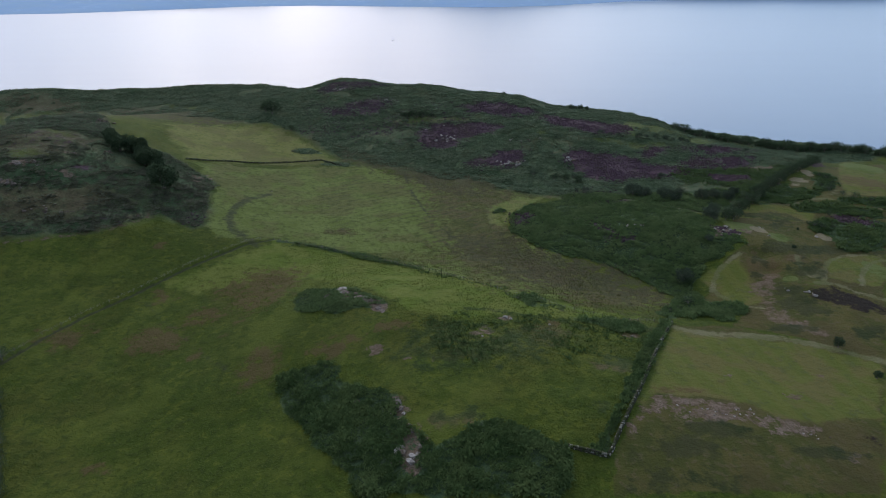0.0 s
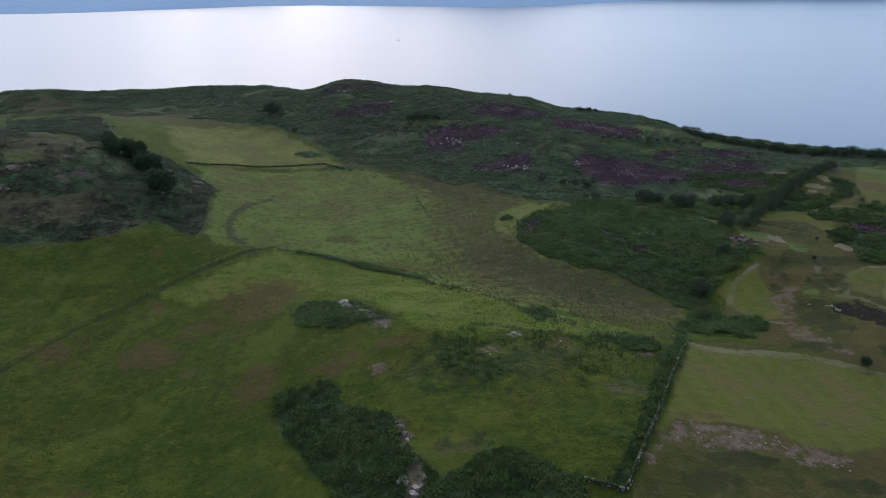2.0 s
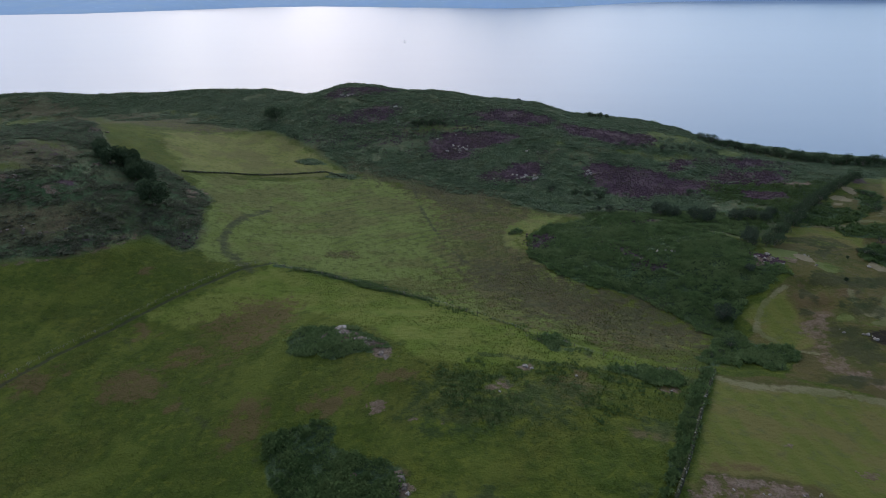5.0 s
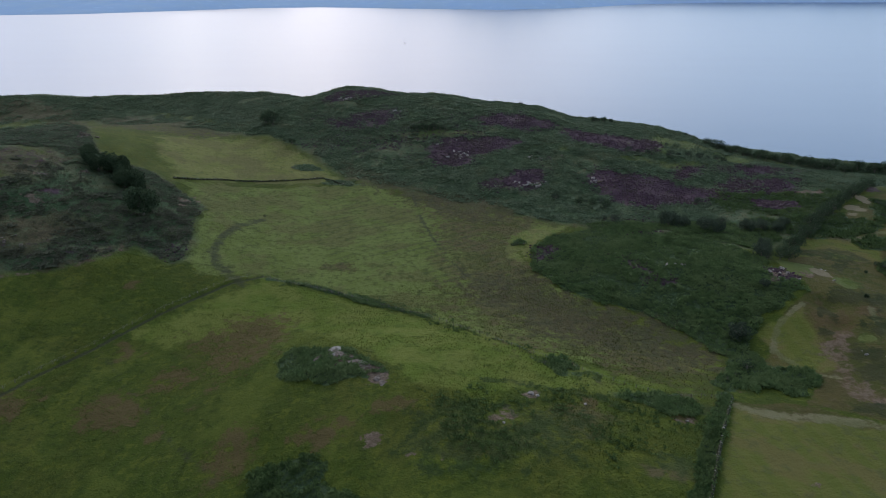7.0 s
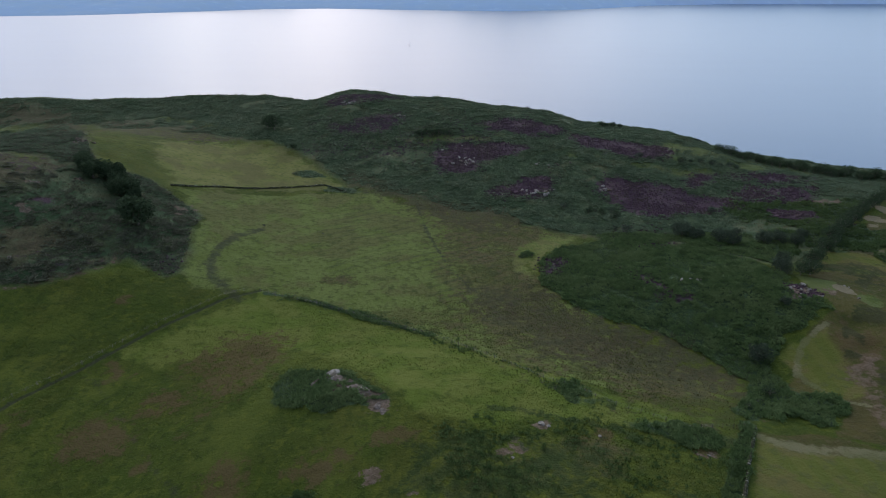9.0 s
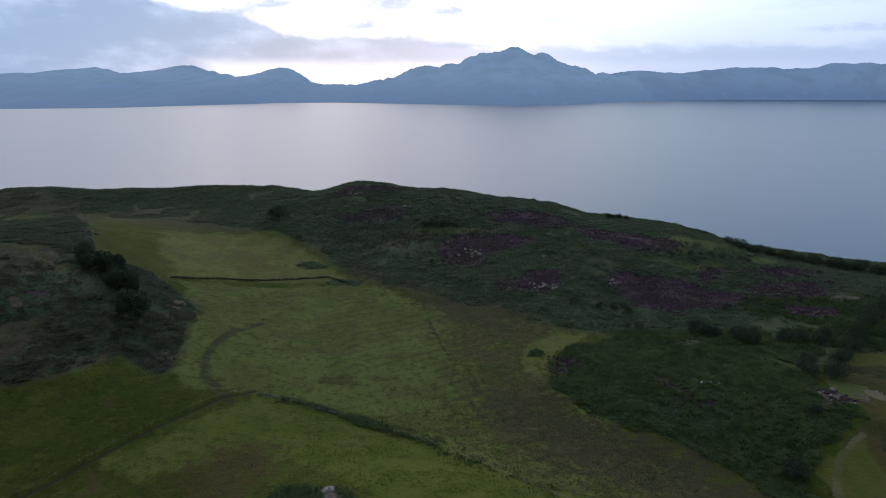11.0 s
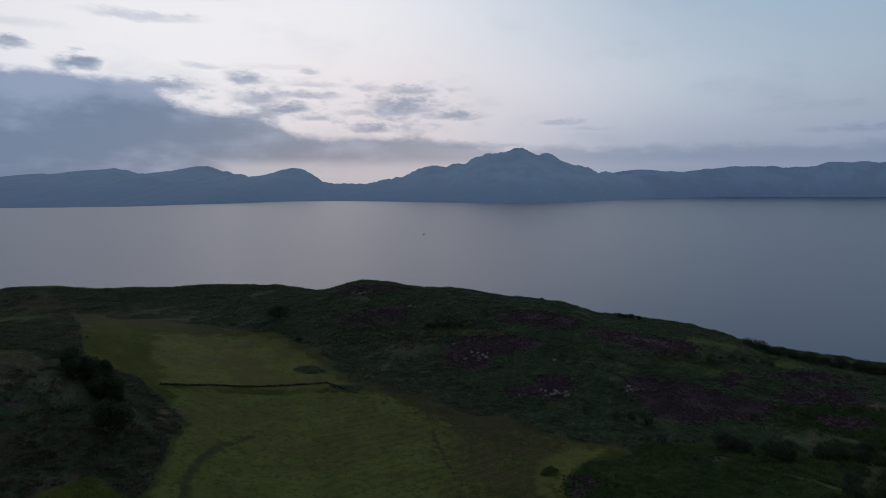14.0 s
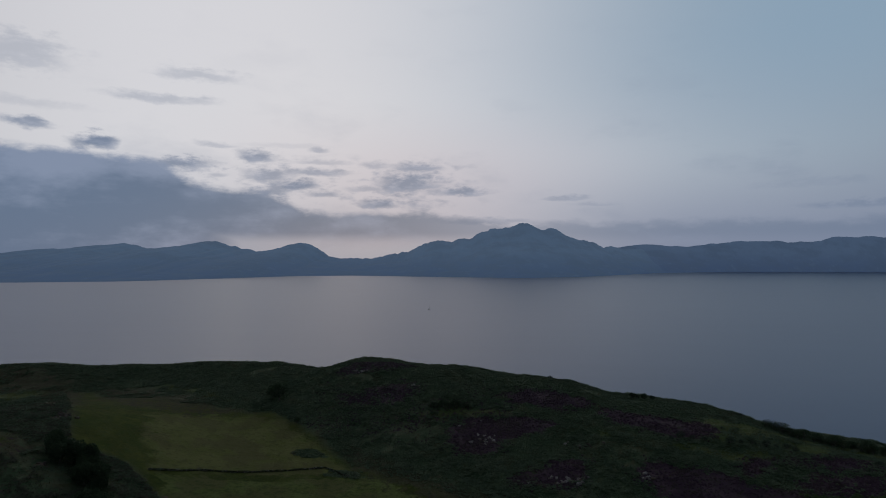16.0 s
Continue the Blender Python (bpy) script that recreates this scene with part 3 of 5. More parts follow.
MOUND_BRACKEN = [(34, 261), (38, 274), (46, 283), (60, 291), (80, 291), (100, 283), (115, 271), (122, 256), (118, 240), (126, 228), (124, 222), (116, 216), (107, 212), (101, 205), (95, 194), (97, 186), (102, 180), (100, 173), (93, 170), (83, 173), (81, 182), (85, 193), (82, 200), (74, 210), (65, 217), (54, 220), (48, 227), (39, 237), (35, 248)]
RUSH_VALLEY = [(-56, 394), (-17, 349), (27, 313), (55, 296), (27, 278), (34, 251), (38, 233), (51, 219), (72, 209), (82, 185), (66, 171), (44, 182), (22, 196), (-0, 220), (7, 248), (-10, 321)]
LUSH_TOP = [(-101, 201), (-83, 220), (-68, 238), (-28, 224), (10, 198), (43, 179), (65, 170), (51, 162), (26, 164), (5, 159), (-9, 163), (-35, 195), (-62, 205), (-85, 193)]
LAWN = [(25, 274), (29, 286), (40, 297), (56, 296), (45, 287), (38, 274), (34, 261), (30, 257), (25, 262)]
FAIRWAY_NEAR = [(74, 163), (81, 158), (96, 157), (107, 154), (115, 150), (127, 142), (109, 116), (89, 112), (81, 113), (74, 118), (65, 120), (53, 119), (49, 116)]
GOLF_ROUGH = [(75, 165), (93, 165), (128, 143), (91, 90), (35, 88), (38, 99), (52, 119)]
GOLF_UPPER = [(97, 192), (107, 209), (124, 222), (127, 244), (153, 277), (220, 336), (280, 366), (128, 143), (113, 156), (93, 165), (101, 173), (94, 187)]
FAIRWAY_TWO = [(100, 205), (105, 209), (113, 212), (119, 214), (116, 204), (117, 194), (113, 185), (105, 182), (101, 190), (99, 198)]
FAIRWAY_THREE = [(141, 270), (155, 275), (168, 270), (175, 258), (168, 250), (158, 250), (147, 253), (133, 251), (132, 258)]
FAIRWAY_FOUR = [(236, 344), (255, 365), (266, 346), (220, 279), (203, 283), (208, 297)]
FAIRWAY_FIVE = [(145, 203), (152, 209), (165, 214), (176, 215), (157, 187), (147, 191), (142, 195)]
ISLAND_ONE = [(149, 281), (163, 291), (183, 306), (182, 295), (188, 296), (190, 285), (184, 279), (169, 273), (156, 274)]
ISLAND_TWO = [(162, 244), (172, 253), (185, 254), (198, 247), (181, 221), (169, 217), (166, 222), (164, 232), (160, 239)]
ISLAND_THREE = [(167, 267), (177, 275), (188, 275), (195, 270), (207, 261), (201, 252), (190, 254), (182, 257), (173, 259), (167, 262)]
ISLAND_FOUR = [(214, 328), (220, 324), (210, 303), (199, 291), (193, 290), (198, 304)]
ISLAND_FIVE = [(196, 279), (205, 276), (213, 269), (209, 264), (202, 267), (195, 275)]
ROCK_STRIP = [(49, 113), (53, 117), (59, 119), (66, 117), (73, 117), (77, 113), (82, 111), (88, 110), (85, 107), (78, 106), (74, 109), (67, 110), (59, 109), (53, 111)]
GREEN_ONE = [(125, 248), (130, 245), (137, 242), (131, 232), (125, 233), (124, 239)]
FAR_FIELD = [(-178, 409), (-163, 421), (-146, 428), (-128, 432), (-111, 426), (-92, 409), (-74, 389), (-56, 370), (-57, 362), (-93, 362), (-134, 330), (-147, 351), (-158, 371), (-168, 388)]
VALLEY_FIELD = [(-135, 331), (-59, 362), (-45, 363), (-10, 329), (30, 311), (55, 296), (26, 270), (34, 251), (51, 217), (81, 185), (44, 180), (10, 196), (-28, 224), (-68, 240), (-92, 238), (-100, 247), (-111, 297)]
RIDGE = [(-268, 494), (-240, 467), (-133, 435), (-122, 442), (-98, 420), (-60, 374), (-17, 345), (30, 316), (55, 300), (92, 282), (123, 257), (140, 267), (225, 350), (292, 384), (420, 390), (420, 620), (-500, 760), (-500, 520)]
FURROWS = [(-80, 330), (-40, 360), (40, 290), (40, 230), (10, 215), (-60, 250)]

REGIONS = []


def region(kind, much, soft, *points):
    """A stretch of one kind of ground inside an outline."""
    REGIONS.append((kind, much, soft, list(points)))


# brown grass terraces and foot of the rocky hill
region("rough", 0.9, 10, (-376, 542), (-349, 546), (-311, 539), (-274, 506), (-194, 364), (-207, 358), (-309, 498), (-347, 493))
region("rough", 0.9, 9, (-211, 295), (-202, 308), (-187, 316), (-175, 315), (-172, 296), (-177, 275), (-182, 266), (-193, 265))
region("rough", 1.0, 6, (-181, 243), (-171, 249), (-154, 257), (-143, 259), (-141, 248), (-148, 234), (-160, 228), (-171, 224))
region("rough", 0.9, 2, (-141, 229), (-134, 238), (-128, 249), (-123, 254), (-124, 247), (-130, 236), (-137, 228))
region("turf", 0.5, 9, (-190, 365), (-170, 378), (-157, 367), (-146, 348), (-136, 327), (-141, 316), (-162, 343), (-175, 350))
# rise behind the far field
region("rough", 0.8, 8, (-276, 515), (-229, 493), (-162, 453), (-132, 439), (-140, 433), (-170, 418), (-200, 419), (-260, 490))
region("turf", 0.9, 5, (-228, 512), (-194, 495), (-157, 465), (-135, 445), (-154, 454), (-193, 481), (-219, 497))
# heather on the ridge
region("heather", 0.8, 4, (-95, 504), (-86, 519), (-61, 519), (-47, 522), (-37, 516), (-55, 505), (-76, 496), (-87, 493))
region("heather", 0.8, 7, (-91, 475), (-72, 465), (-57, 481), (-46, 486), (-35, 485), (-34, 461), (-45, 445), (-62, 445), (-79, 451))
region("heather", 0.9, 6, (19, 459), (35, 476), (52, 470), (70, 459), (72, 447), (53, 439), (37, 444), (25, 449))
region("heather", 0.9, 5, (-10, 412), (-2, 425), (12, 427), (32, 429), (50, 415), (34, 406), (17, 400), (16, 384), (7, 381), (-7, 386), (-13, 399))
region("heather", 1.0, 5, (30, 356), (36, 368), (48, 375), (58, 370), (52, 353), (43, 345), (33, 346))
region("heather", 0.8, 4, (17, 352), (27, 362), (32, 349), (26, 343))
region("heather", 1.0, 6, (73, 358), (84, 368), (100, 365), (116, 359), (128, 352), (143, 347), (145, 339), (132, 335), (112, 323), (97, 323), (87, 336), (79, 343))
region("heather", 0.9, 5, (126, 370), (137, 380), (147, 378), (141, 366), (126, 359))
region("heather", 0.85, 6, (148, 357), (164, 367), (184, 364), (197, 363), (189, 351), (175, 344), (159, 344), (147, 343))
region("heather", 1.0, 5, (154, 332), (167, 333), (179, 325), (170, 313), (158, 314), (151, 321))
region("heather", 1.0, 6, (77, 442), (97, 436), (116, 431), (136, 430), (128, 404), (112, 399), (95, 407), (74, 418))
region("worn", 1.0, 3, (97, 425), (114, 424), (113, 417), (97, 419))
region("bare", 0.8, 3, (184, 345), (199, 349), (198, 342), (185, 336))
region("turf", 0.5, 9, (132, 423), (154, 424), (191, 433), (216, 432), (225, 425), (187, 387), (156, 385), (140, 393), (123, 399))
region("turf", 0.5, 8, (-48, 432), (-29, 441), (-4, 442), (-10, 429), (-32, 425), (-51, 421))
# heather on the bracken mound
region("heather", 0.85, 3.5, (34, 260), (39, 274), (46, 275), (46, 266), (38, 258))
region("heather", 0.85, 4.5, (64, 259), (73, 262), (74, 252), (81, 240), (83, 234), (78, 232), (73, 238))
region("heather", 1.0, 2, (117, 240), (122, 238), (127, 230), (120, 229), (116, 233))
# wet brown ground below the ridge and beside the mound
region("rust", 1.0, 5, (-63, 396), (-47, 383), (-25, 366), (-4, 350), (25, 334), (33, 315), (20, 304), (3, 311), (-10, 331), (-27, 349), (-45, 359), (-56, 377))
region("rust", 0.95, 7, (10, 252), (34, 247), (44, 231), (54, 220), (73, 211), (85, 196), (83, 185), (65, 188), (47, 194), (27, 203), (11, 216), (4, 229))
region("lush", 0.9, 3, (71, 189), (79, 197), (84, 195), (82, 185), (72, 179))
# rank grass in the pasture and dark ground on the links
region("rank", 0.9, 5, (-7, 158), (13, 157), (36, 156), (32, 140), (15, 133), (-6, 134), (-11, 139))
region("hollow", 0.9, 3, (123, 194), (130, 190), (130, 179), (129, 171), (120, 170), (119, 179))
region("burnt", 0.9, 2, (130, 188), (140, 189), (143, 181), (147, 173), (146, 169), (139, 172), (133, 178), (128, 183))
region("worn", 0.9, 3, (118, 213), (125, 216), (130, 210), (128, 201), (121, 193), (116, 196), (116, 203))
region("hollow", 0.8, 3, (144, 258), (154, 263), (163, 260), (165, 250), (153, 246), (144, 250))
region("hollow", 0.9, 3, (132, 223), (143, 223), (153, 219), (154, 214), (144, 212), (137, 215), (131, 218))
region("hollow", 0.7, 3, (136, 206), (142, 209), (145, 206), (142, 200), (136, 197), (135, 200))
region("straw", 0.9, 3, (168, 271), (184, 279), (197, 288), (208, 299), (205, 290), (193, 280), (175, 272))
region("hollow", 0.55, 5, (43, 95), (55, 95), (61, 92), (57, 88), (42, 88), (38, 90))
region("hollow", 0.5, 4, (52, 106), (62, 106), (64, 100), (56, 98), (51, 101))
region("burnt", 0.7, 2.5, (98, 109), (104, 109), (101, 104), (97, 105))
RANK_STRIP = [(10, 166), (18, 165), (28, 163), (38, 161), (45, 156)]

PATCHES = {"rush": [(127, 214, 3.6, 3.0), (125.5, 203, 2.4, 2.0)]}


def patch(kind, *spots):
    """Oval patches of one kind of ground: x, y and the half widths."""
    PATCHES.setdefault(kind, []).extend(spots)


patch("heather", (184, 251, 8.5, 5.9), (186, 385, 23.8, 10.0), (224, 353, 8.0, 11.6), (-161, 272, 6.3, 4.2), (177, 306, 4.1, 5.0))
patch("turf", (182, 421, 32.3, 25.4), (139, 427, 21.6, 17.0), (137, 382, 15.8, 6.5), (71, 402, 11.1, 5.7), (120, 387, 19.6, 4.4), (-4, 434, 24.0, 5.8), (-187, 272, 7.8, 6.4), (-192, 308, 8.7, 4.3), (-319, 491, 19.8, 9.9), (129, 196, 2.5, 2.2), (160, 195, 6.9, 8.0), (142, 229, 4.4, 3.9), (135, 192, 5.8, 1.5), (-180, 361, 3.0, 9.6), (-169, 349, 2.8, 8.9), (244, 333, 12.2, 14.5))
patch("bare", (-17, 142, 3.2, 3.0), (14, 149, 4.6, 3.4), (21, 159, 2.4, 1.8), (58, 153, 3.0, 1.2), (-2, 135, 1.2, 1.0), (-8, 137, 1.3, 1.0), (-5, 104, 3.5, 5.4), (-9, 115, 1.6, 3.9), (-20, 121, 1.0, 1.3), (-30, 177, 4.4, 3.2), (-25, 172.5, 5.0, 3.2), (-21, 168, 3.4, 3.2), (-17.5, 163, 3.2, 3.2), (90, 101, 2.0, 1.4), (46, 109, 1.8, 1.2), (89, 123, 2.2, 1.5), (120, 232, 5.4, 5.1), (-164, 300, 1.1, 4.8), (-193, 352, 2.4, 8.0), (-184, 264, 7.0, 2.7), (-172, 284, 2.2, 3.0), (-180, 249, 4.5, 2.3), (-164, 263, 3.7, 2.2), (-121, 302, 4.1, 6.4), (191, 343, 7.0, 4.5))
patch("worn", (7, 137, 7.6, 2.7), (-92, 165, 9.5, 8.4), (-118, 165, 6.9, 6.0), (-319, 516, 45.5, 22.1), (-225, 473, 24.4, 22.0), (-96, 191, 6.0, 4.6), (-79, 175, 5.1, 5.7), (-63, 192, 15.3, 17.8), (-48, 144, 9.0, 7.0), (-64, 186, 7.0, 6.0), (-28, 147, 7.0, 5.0), (-75, 177, 4.0, 4.0), (-72, 154, 2.0, 3.6), (-79, 109, 4.2, 2.7), (-14, 153, 6.6, 3.0), (191, 341, 6.8, 6.6), (225, 303, 10.0, 11.7), (60, 122, 9.1, 1.8), (-111, 225, 3.6, 2.8), (58, 154, 3.8, 2.2), (35, 158, 3.6, 2.6), (121, 207, 4.7, 6.2), (127, 206, 4.3, 3.6), (138, 209, 5.4, 3.5))
patch("sand", (207, 325, 2.9, 5.5), (196, 312, 3.8, 5.6), (188, 303, 2.4, 3.1), (209, 330, 3.0, 4.0))
patch("bracken", (206, 306, 4.8, 13.4), (204, 275, 12.5, 4.7), (164, 221, 7.1, 5.0), (31, 277, 3.2, 3.3), (81, 176, 5.9, 4.8), (95, 178, 7.1, 4.7), (54, 163, 11.6, 2.9), (59, 162, 9.6, 4.7), (32, 178, 5.0, 4.9), (-59, 365, 10.4, 6.5), (-84, 387, 10.7, 5.3), (-118, 291, 8.4, 13.2), (-115, 266, 10.5, 12.4))
patch("burnt", (135, 183, 7.3, 4.5), (143, 176, 9.2, 3.4))
patch("rank", (51, 135, 5.0, 4.5), (57, 161, 6.0, 3.0), (65, 159, 4.0, 3.0), (5, 113, 4.5, 2.5), (28, 178, 4.5, 3.0), (40, 173, 4.0, 2.0), (39, 114, 3.0, 2.0))
patch("green", (140, 228, 3.8, 4.2), (164, 201, 4.1, 7.7), (253, 346, 10.2, 15.1), (129, 196, 2.5, 1.8))
patch("bare", (90, 101, 3.1, 1.8), (43, 106, 1.1, 1.5), (90, 123, 2.3, 1.2), (105, 135, 1.6, 1.2), (78, 132, 1.4, 1.4), (58, 116, 2.7, 2.0), (53, 115, 1.6, 2.1), (80, 109, 3.8, 2.7), (73, 112, 3.3, 2.4), (114, 164, 3.7, 3.4), (130, 234, 2.4, 2.9))
patch("sand", (136, 235, 3.0, 3.9), (161, 231, 2.7, 3.7))
patch("hollow", (124, 210, 3.5, 4.0), (119, 201, 2.0, 2.1))
patch("rush", (-43, 252, 7.5, 3.8), (12, 146, 9.7, 6.4), (29, 151, 12.0, 6.7), (46, 132, 6.2, 3.2), (-12, 121, 4.2, 2.1), (3, 111, 5.2, 2.6))
patch("hollow", (123, 210, 3.0, 2.3), (119, 201, 1.9, 1.6), (148, 256, 8.7, 4.3), (124, 188, 5.1, 5.2), (138, 201, 5.6, 5.7), (136, 218, 7.2, 2.6), (112, 162, 6.9, 2.5), (135, 158, 5.8, 4.4), (120, 179, 6.7, 3.1), (172, 215, 4.4, 2.5), (147, 243, 5.3, 3.3), (150, 219, 10.0, 4.0), (67, 107, 8.3, 3.1), (84, 101, 8.2, 2.1), (57, 101, 7.6, 3.4))

FIELD_LINE = [(-140, 143), (-129, 151), (-124, 166), (-118, 178), (-107, 193), (-96, 211), (-79, 234), (-69, 241)]
CROSS_LINE = [(-107, 193), (-87, 172), (-66, 149), (-44, 130)]
MARSH_LINE = [(-69, 240), (-50, 234), (-28, 224), (-7, 212), (10, 197), (25, 184), (42, 172), (58, 164), (76, 168)]
WALL_LINE = [(37, 99), (50, 121), (65, 149), (76, 168)]
SPUR_LINE = [(28, 101), (37, 97.5)]
DYKE_LINE = [(-137, 329), (-122, 346), (-93, 362), (-71, 371), (-57, 361)]


def zones(x, y):
    """Weight, 0 to 1, of each kind of ground at places x, y."""
    w = {}
    wob = wavy(x, y, 14, 1) * 2.5
    nib = wavy(x, y, 6, 3) * 3.5
    ridge = inside(RIDGE, x, y) + wob * 2
    hill = np.maximum(smooth(-3, 4, ridge), smooth(-3, 4, inside(LEFT_HILL, x, y) + wob))
    field = smooth(-9, 9, inside(FAR_FIELD, x, y) + wob * 3.5 + nib)
    w["hill"] = hill * (1 - field)
    brack = np.maximum.reduce([smooth(-2.0, 2.0, inside(p, x, y) + wob * 0.7 + nib) for p in (KNOLL_BRACKEN, MOUND_BRACKEN, ISLAND_ONE, ISLAND_TWO, ISLAND_THREE, ISLAND_FOUR, ISLAND_FIVE)])
    brack = np.maximum(brack, smooth(-1.5, 1.5, inside(NEAR_BRACKEN, x, y) + wob * 0.3 + nib * 0.35))
    patchy = smooth(-0.5, -0.05, wavy(x, y, 38, 0, 4))
    w["bracken"] = np.maximum(brack, w["hill"] * (0.4 + 0.6 * patchy) * (0.3 + 0.7 * smooth(0, 7, np.maximum(ridge, inside(LEFT_HILL, x, y) * 3) + wob)))
    strip = smooth(2.6, 0.8, along(WALL_LINE, x + 1.7, y - 0.8) + wob * 0.8)
    strip = np.maximum(strip, smooth(2.4, 0.6, along(HEDGE_LINE, x, y) + wob * 0.6))
    strip = np.maximum(strip, 0.5 * smooth(0.9, 0.1, along(DYKE_LINE, x, y) + wob * 0.5))
    w["bracken"] = np.maximum(w["bracken"], strip)
    w["pasture"] = np.maximum(field, smooth(-4, 4, inside(VALLEY_FIELD, x, y) + wob))
    w["rush"] = smooth(-20, 16, inside(RUSH_VALLEY, x, y) + wob * 3)
    w["lush"] = smooth(-4, 4, inside(LUSH_TOP, x, y) + wob)
    w["meadow"] = np.maximum(field, 0.6 * smooth(-2.5, 2.5, inside(LAWN, x, y) + wob * 0.4))
    w["dry"] = np.maximum(smooth(-2, 2, inside(GOLF_ROUGH, x, y)), smooth(-2, 2, inside(GOLF_UPPER, x, y) + wob * 0.5))
    w["mown"] = np.maximum.reduce([smooth(-2.5, 2.5, inside(p, x, y) + wob * 0.8) for p in (FAIRWAY_NEAR, FAIRWAY_TWO, FAIRWAY_THREE, FAIRWAY_FOUR, FAIRWAY_FIVE)])
    w["green"] = smooth(-1, 1, inside(GREEN_ONE, x, y))
    w["furrow"] = smooth(0, 25, inside(FURROWS, x, y))
    for name in ("heather", "bare", "worn", "sand", "burnt", "turf", "hollow", "rough", "rank", "rust", "straw"):
        w[name] = np.zeros(x.shape)
    u1, u2, s1, s2 = wavy(x, y, 22, 4, 4), wavy(x, y, 22, 5, 4), wavy(x, y, 5, 4, 3), wavy(x, y, 5, 5, 3)
    for kind, spots in PATCHES.items():
        for cx, cy, rx, ry in spots:
            big, q = rx > 7, 0.35 if kind in ("sand", "green") else 1.0
            m = (np.abs(x - cx) < 2.7 * rx) & (np.abs(y - cy) < 2.7 * ry)
            d = np.hypot((x[m] - cx) / rx + q * (u1 if big else s1)[m], (y[m] - cy) / ry + q * (u2 if big else s2)[m])
            w[kind][m] = np.maximum(w[kind][m], smooth(1.5, 0.35, d) if kind not in ("sand", "green") else smooth(1.3, 0.75, d))
    for kind, much, soft, pts in REGIONS:
        px, py = [p[0] for p in pts], [p[1] for p in pts]
        m = (x > min(px) - 12) & (x < max(px) + 12) & (y > min(py) - 12) & (y < max(py) + 12)
        d = inside(pts, x[m], y[m]) + soft * (0.9 * u1[m] + 0.7 * s1[m])
        w[kind][m] = np.maximum(w[kind][m], much * smooth(-soft, soft, d))
    w["rank"] = np.maximum(w["rank"], 0.9 * smooth(2.4, 0.6, along(RANK_STRIP, x, y) + wob * 0.5))
    w["bracken"] = w["bracken"] * (1 - 0.6 * w["rough"])
    w["rank"] = w["rank"] * (1 - w["bare"])
    lawn = smooth(-2, 2, inside(LAWN, x, y) + wob * 0.3)
    w["rush"], w["rust"] = w["rush"] * (1 - lawn), w["rust"] * (1 - lawn)
    w["heather"] = np.maximum(w["heather"], 0.3 * w["hill"] * smooth(0.12, 0.5, wavy(x, y, 48, 0, 4)) * smooth(520, 440, y))
    w["bare"] = np.maximum(w["bare"], 0.85 * smooth(-2, 1.5, inside(ROCK_STRIP, x, y) + wob * 0.8))
    w["dry"] = w["dry"] * (1 - w["bracken"])
    w["mown"] = w["mown"] * (1 - smooth(0.2, 0.6, w["bracken"]))
    for kind in ("hill", "bracken"):
        w[kind] = w[kind] * (1 - w["green"]) * (1 - w["sand"])
    w["bracken"] = w["bracken"] * (1 - 0.6 * w["turf"])
    w["track"] = np.maximum.reduce([0.9 * smooth(1.2, 0.2, along(FIELD_LINE, x, y)), 0.62 * smooth(4.2, 0.6, along(LOOP_LINE, x, y) + wob * 0.3), 0.6 * smooth(1.4, 0.3, along(DRAIN_LINE, x, y) + wob * 0.3), 0.36 * smooth(1.9, 0.3, along(CROSS_LINE, x, y) + wob * 0.3)])
    w["path"] = np.maximum.reduce([0.7 * smooth(6.0, 1.0, along(PATH_LINE, x, y) + wob), 0.45 * smooth(1.5, 0.4, along(FOOT_LINE, x, y) + wob * 0.3)])
    w["straw"] = np.maximum.reduce([w["straw"], 0.9 * smooth(3.0, 0.3, along(GOLF_PATH, x, y) + wob * 0.5), *[0.9 * smooth(1.5, 0.4, along(l, x, y) + wob * 0.15) for l in (GOLF_RING, FAIRWAY_RING, GREEN_RING, HOLLOW_RING, BURN_EDGE)], 0.9 * smooth(2.4, 0.6, along(ISLAND_PATH, x, y) + wob * 0.2)])
    return w


def lie(x, y, w=None):
    """Height of the land above the sea."""
    x, y = np.asarray(x, float), np.asarray(y, float)
    z = np.full(x.shape, BASE)
    for cx, cy, rx, ry, h, turn in RISES:
        c, s = math.cos(turn), math.sin(turn)
        u, v = ((x - cx) * c + (y - cy) * s) / rx, (-(x - cx) * s + (y - cy) * c) / ry
        z = z + h * np.exp(-0.5 * (u * u + v * v))
    z = z - 75 * smooth(0, 150, y - 3 - np.interp(x, (-600, -100, -50, 60, 120, 180, 300, 500), (575, 550, 540, 520, 500, 455, 395, 330)))
    rough = smooth(-25, 15, np.maximum(inside(RIDGE, x, y), inside(LEFT_HILL, x, y)))
    z = z + wavy(x, y, 9, 2, 4) * (0.3 + 0.25 * rough) + wavy(x, y, 34, 3, 3) * (0.35 + 0.9 * rough) + (0.5 - np.abs(wavy(x, y, 21, 5, 3))) * 2.2 * rough
    z = z - 0.3 * rough
    # sheep-walked terraces round the rocky hill
    west = smooth(2, 14, inside(LEFT_HILL, x, y))
    z = z + 0.28 * west * np.sin(2 * math.pi * z / 2.3 + 1.5 * wavy(x, y, 30, 1, 2))
    # furrow of the old boundary and its bank
    d = along(FIELD_LINE, x, y)
    z = z - 0.35 * np.exp(-(d / 0.8) ** 2) + 0.25 * np.exp(-((d - 1.8) / 0.8) ** 2)
    return z


def height_at(x, y):
    return float(lie(np.array([x]), np.array([y]))[0])


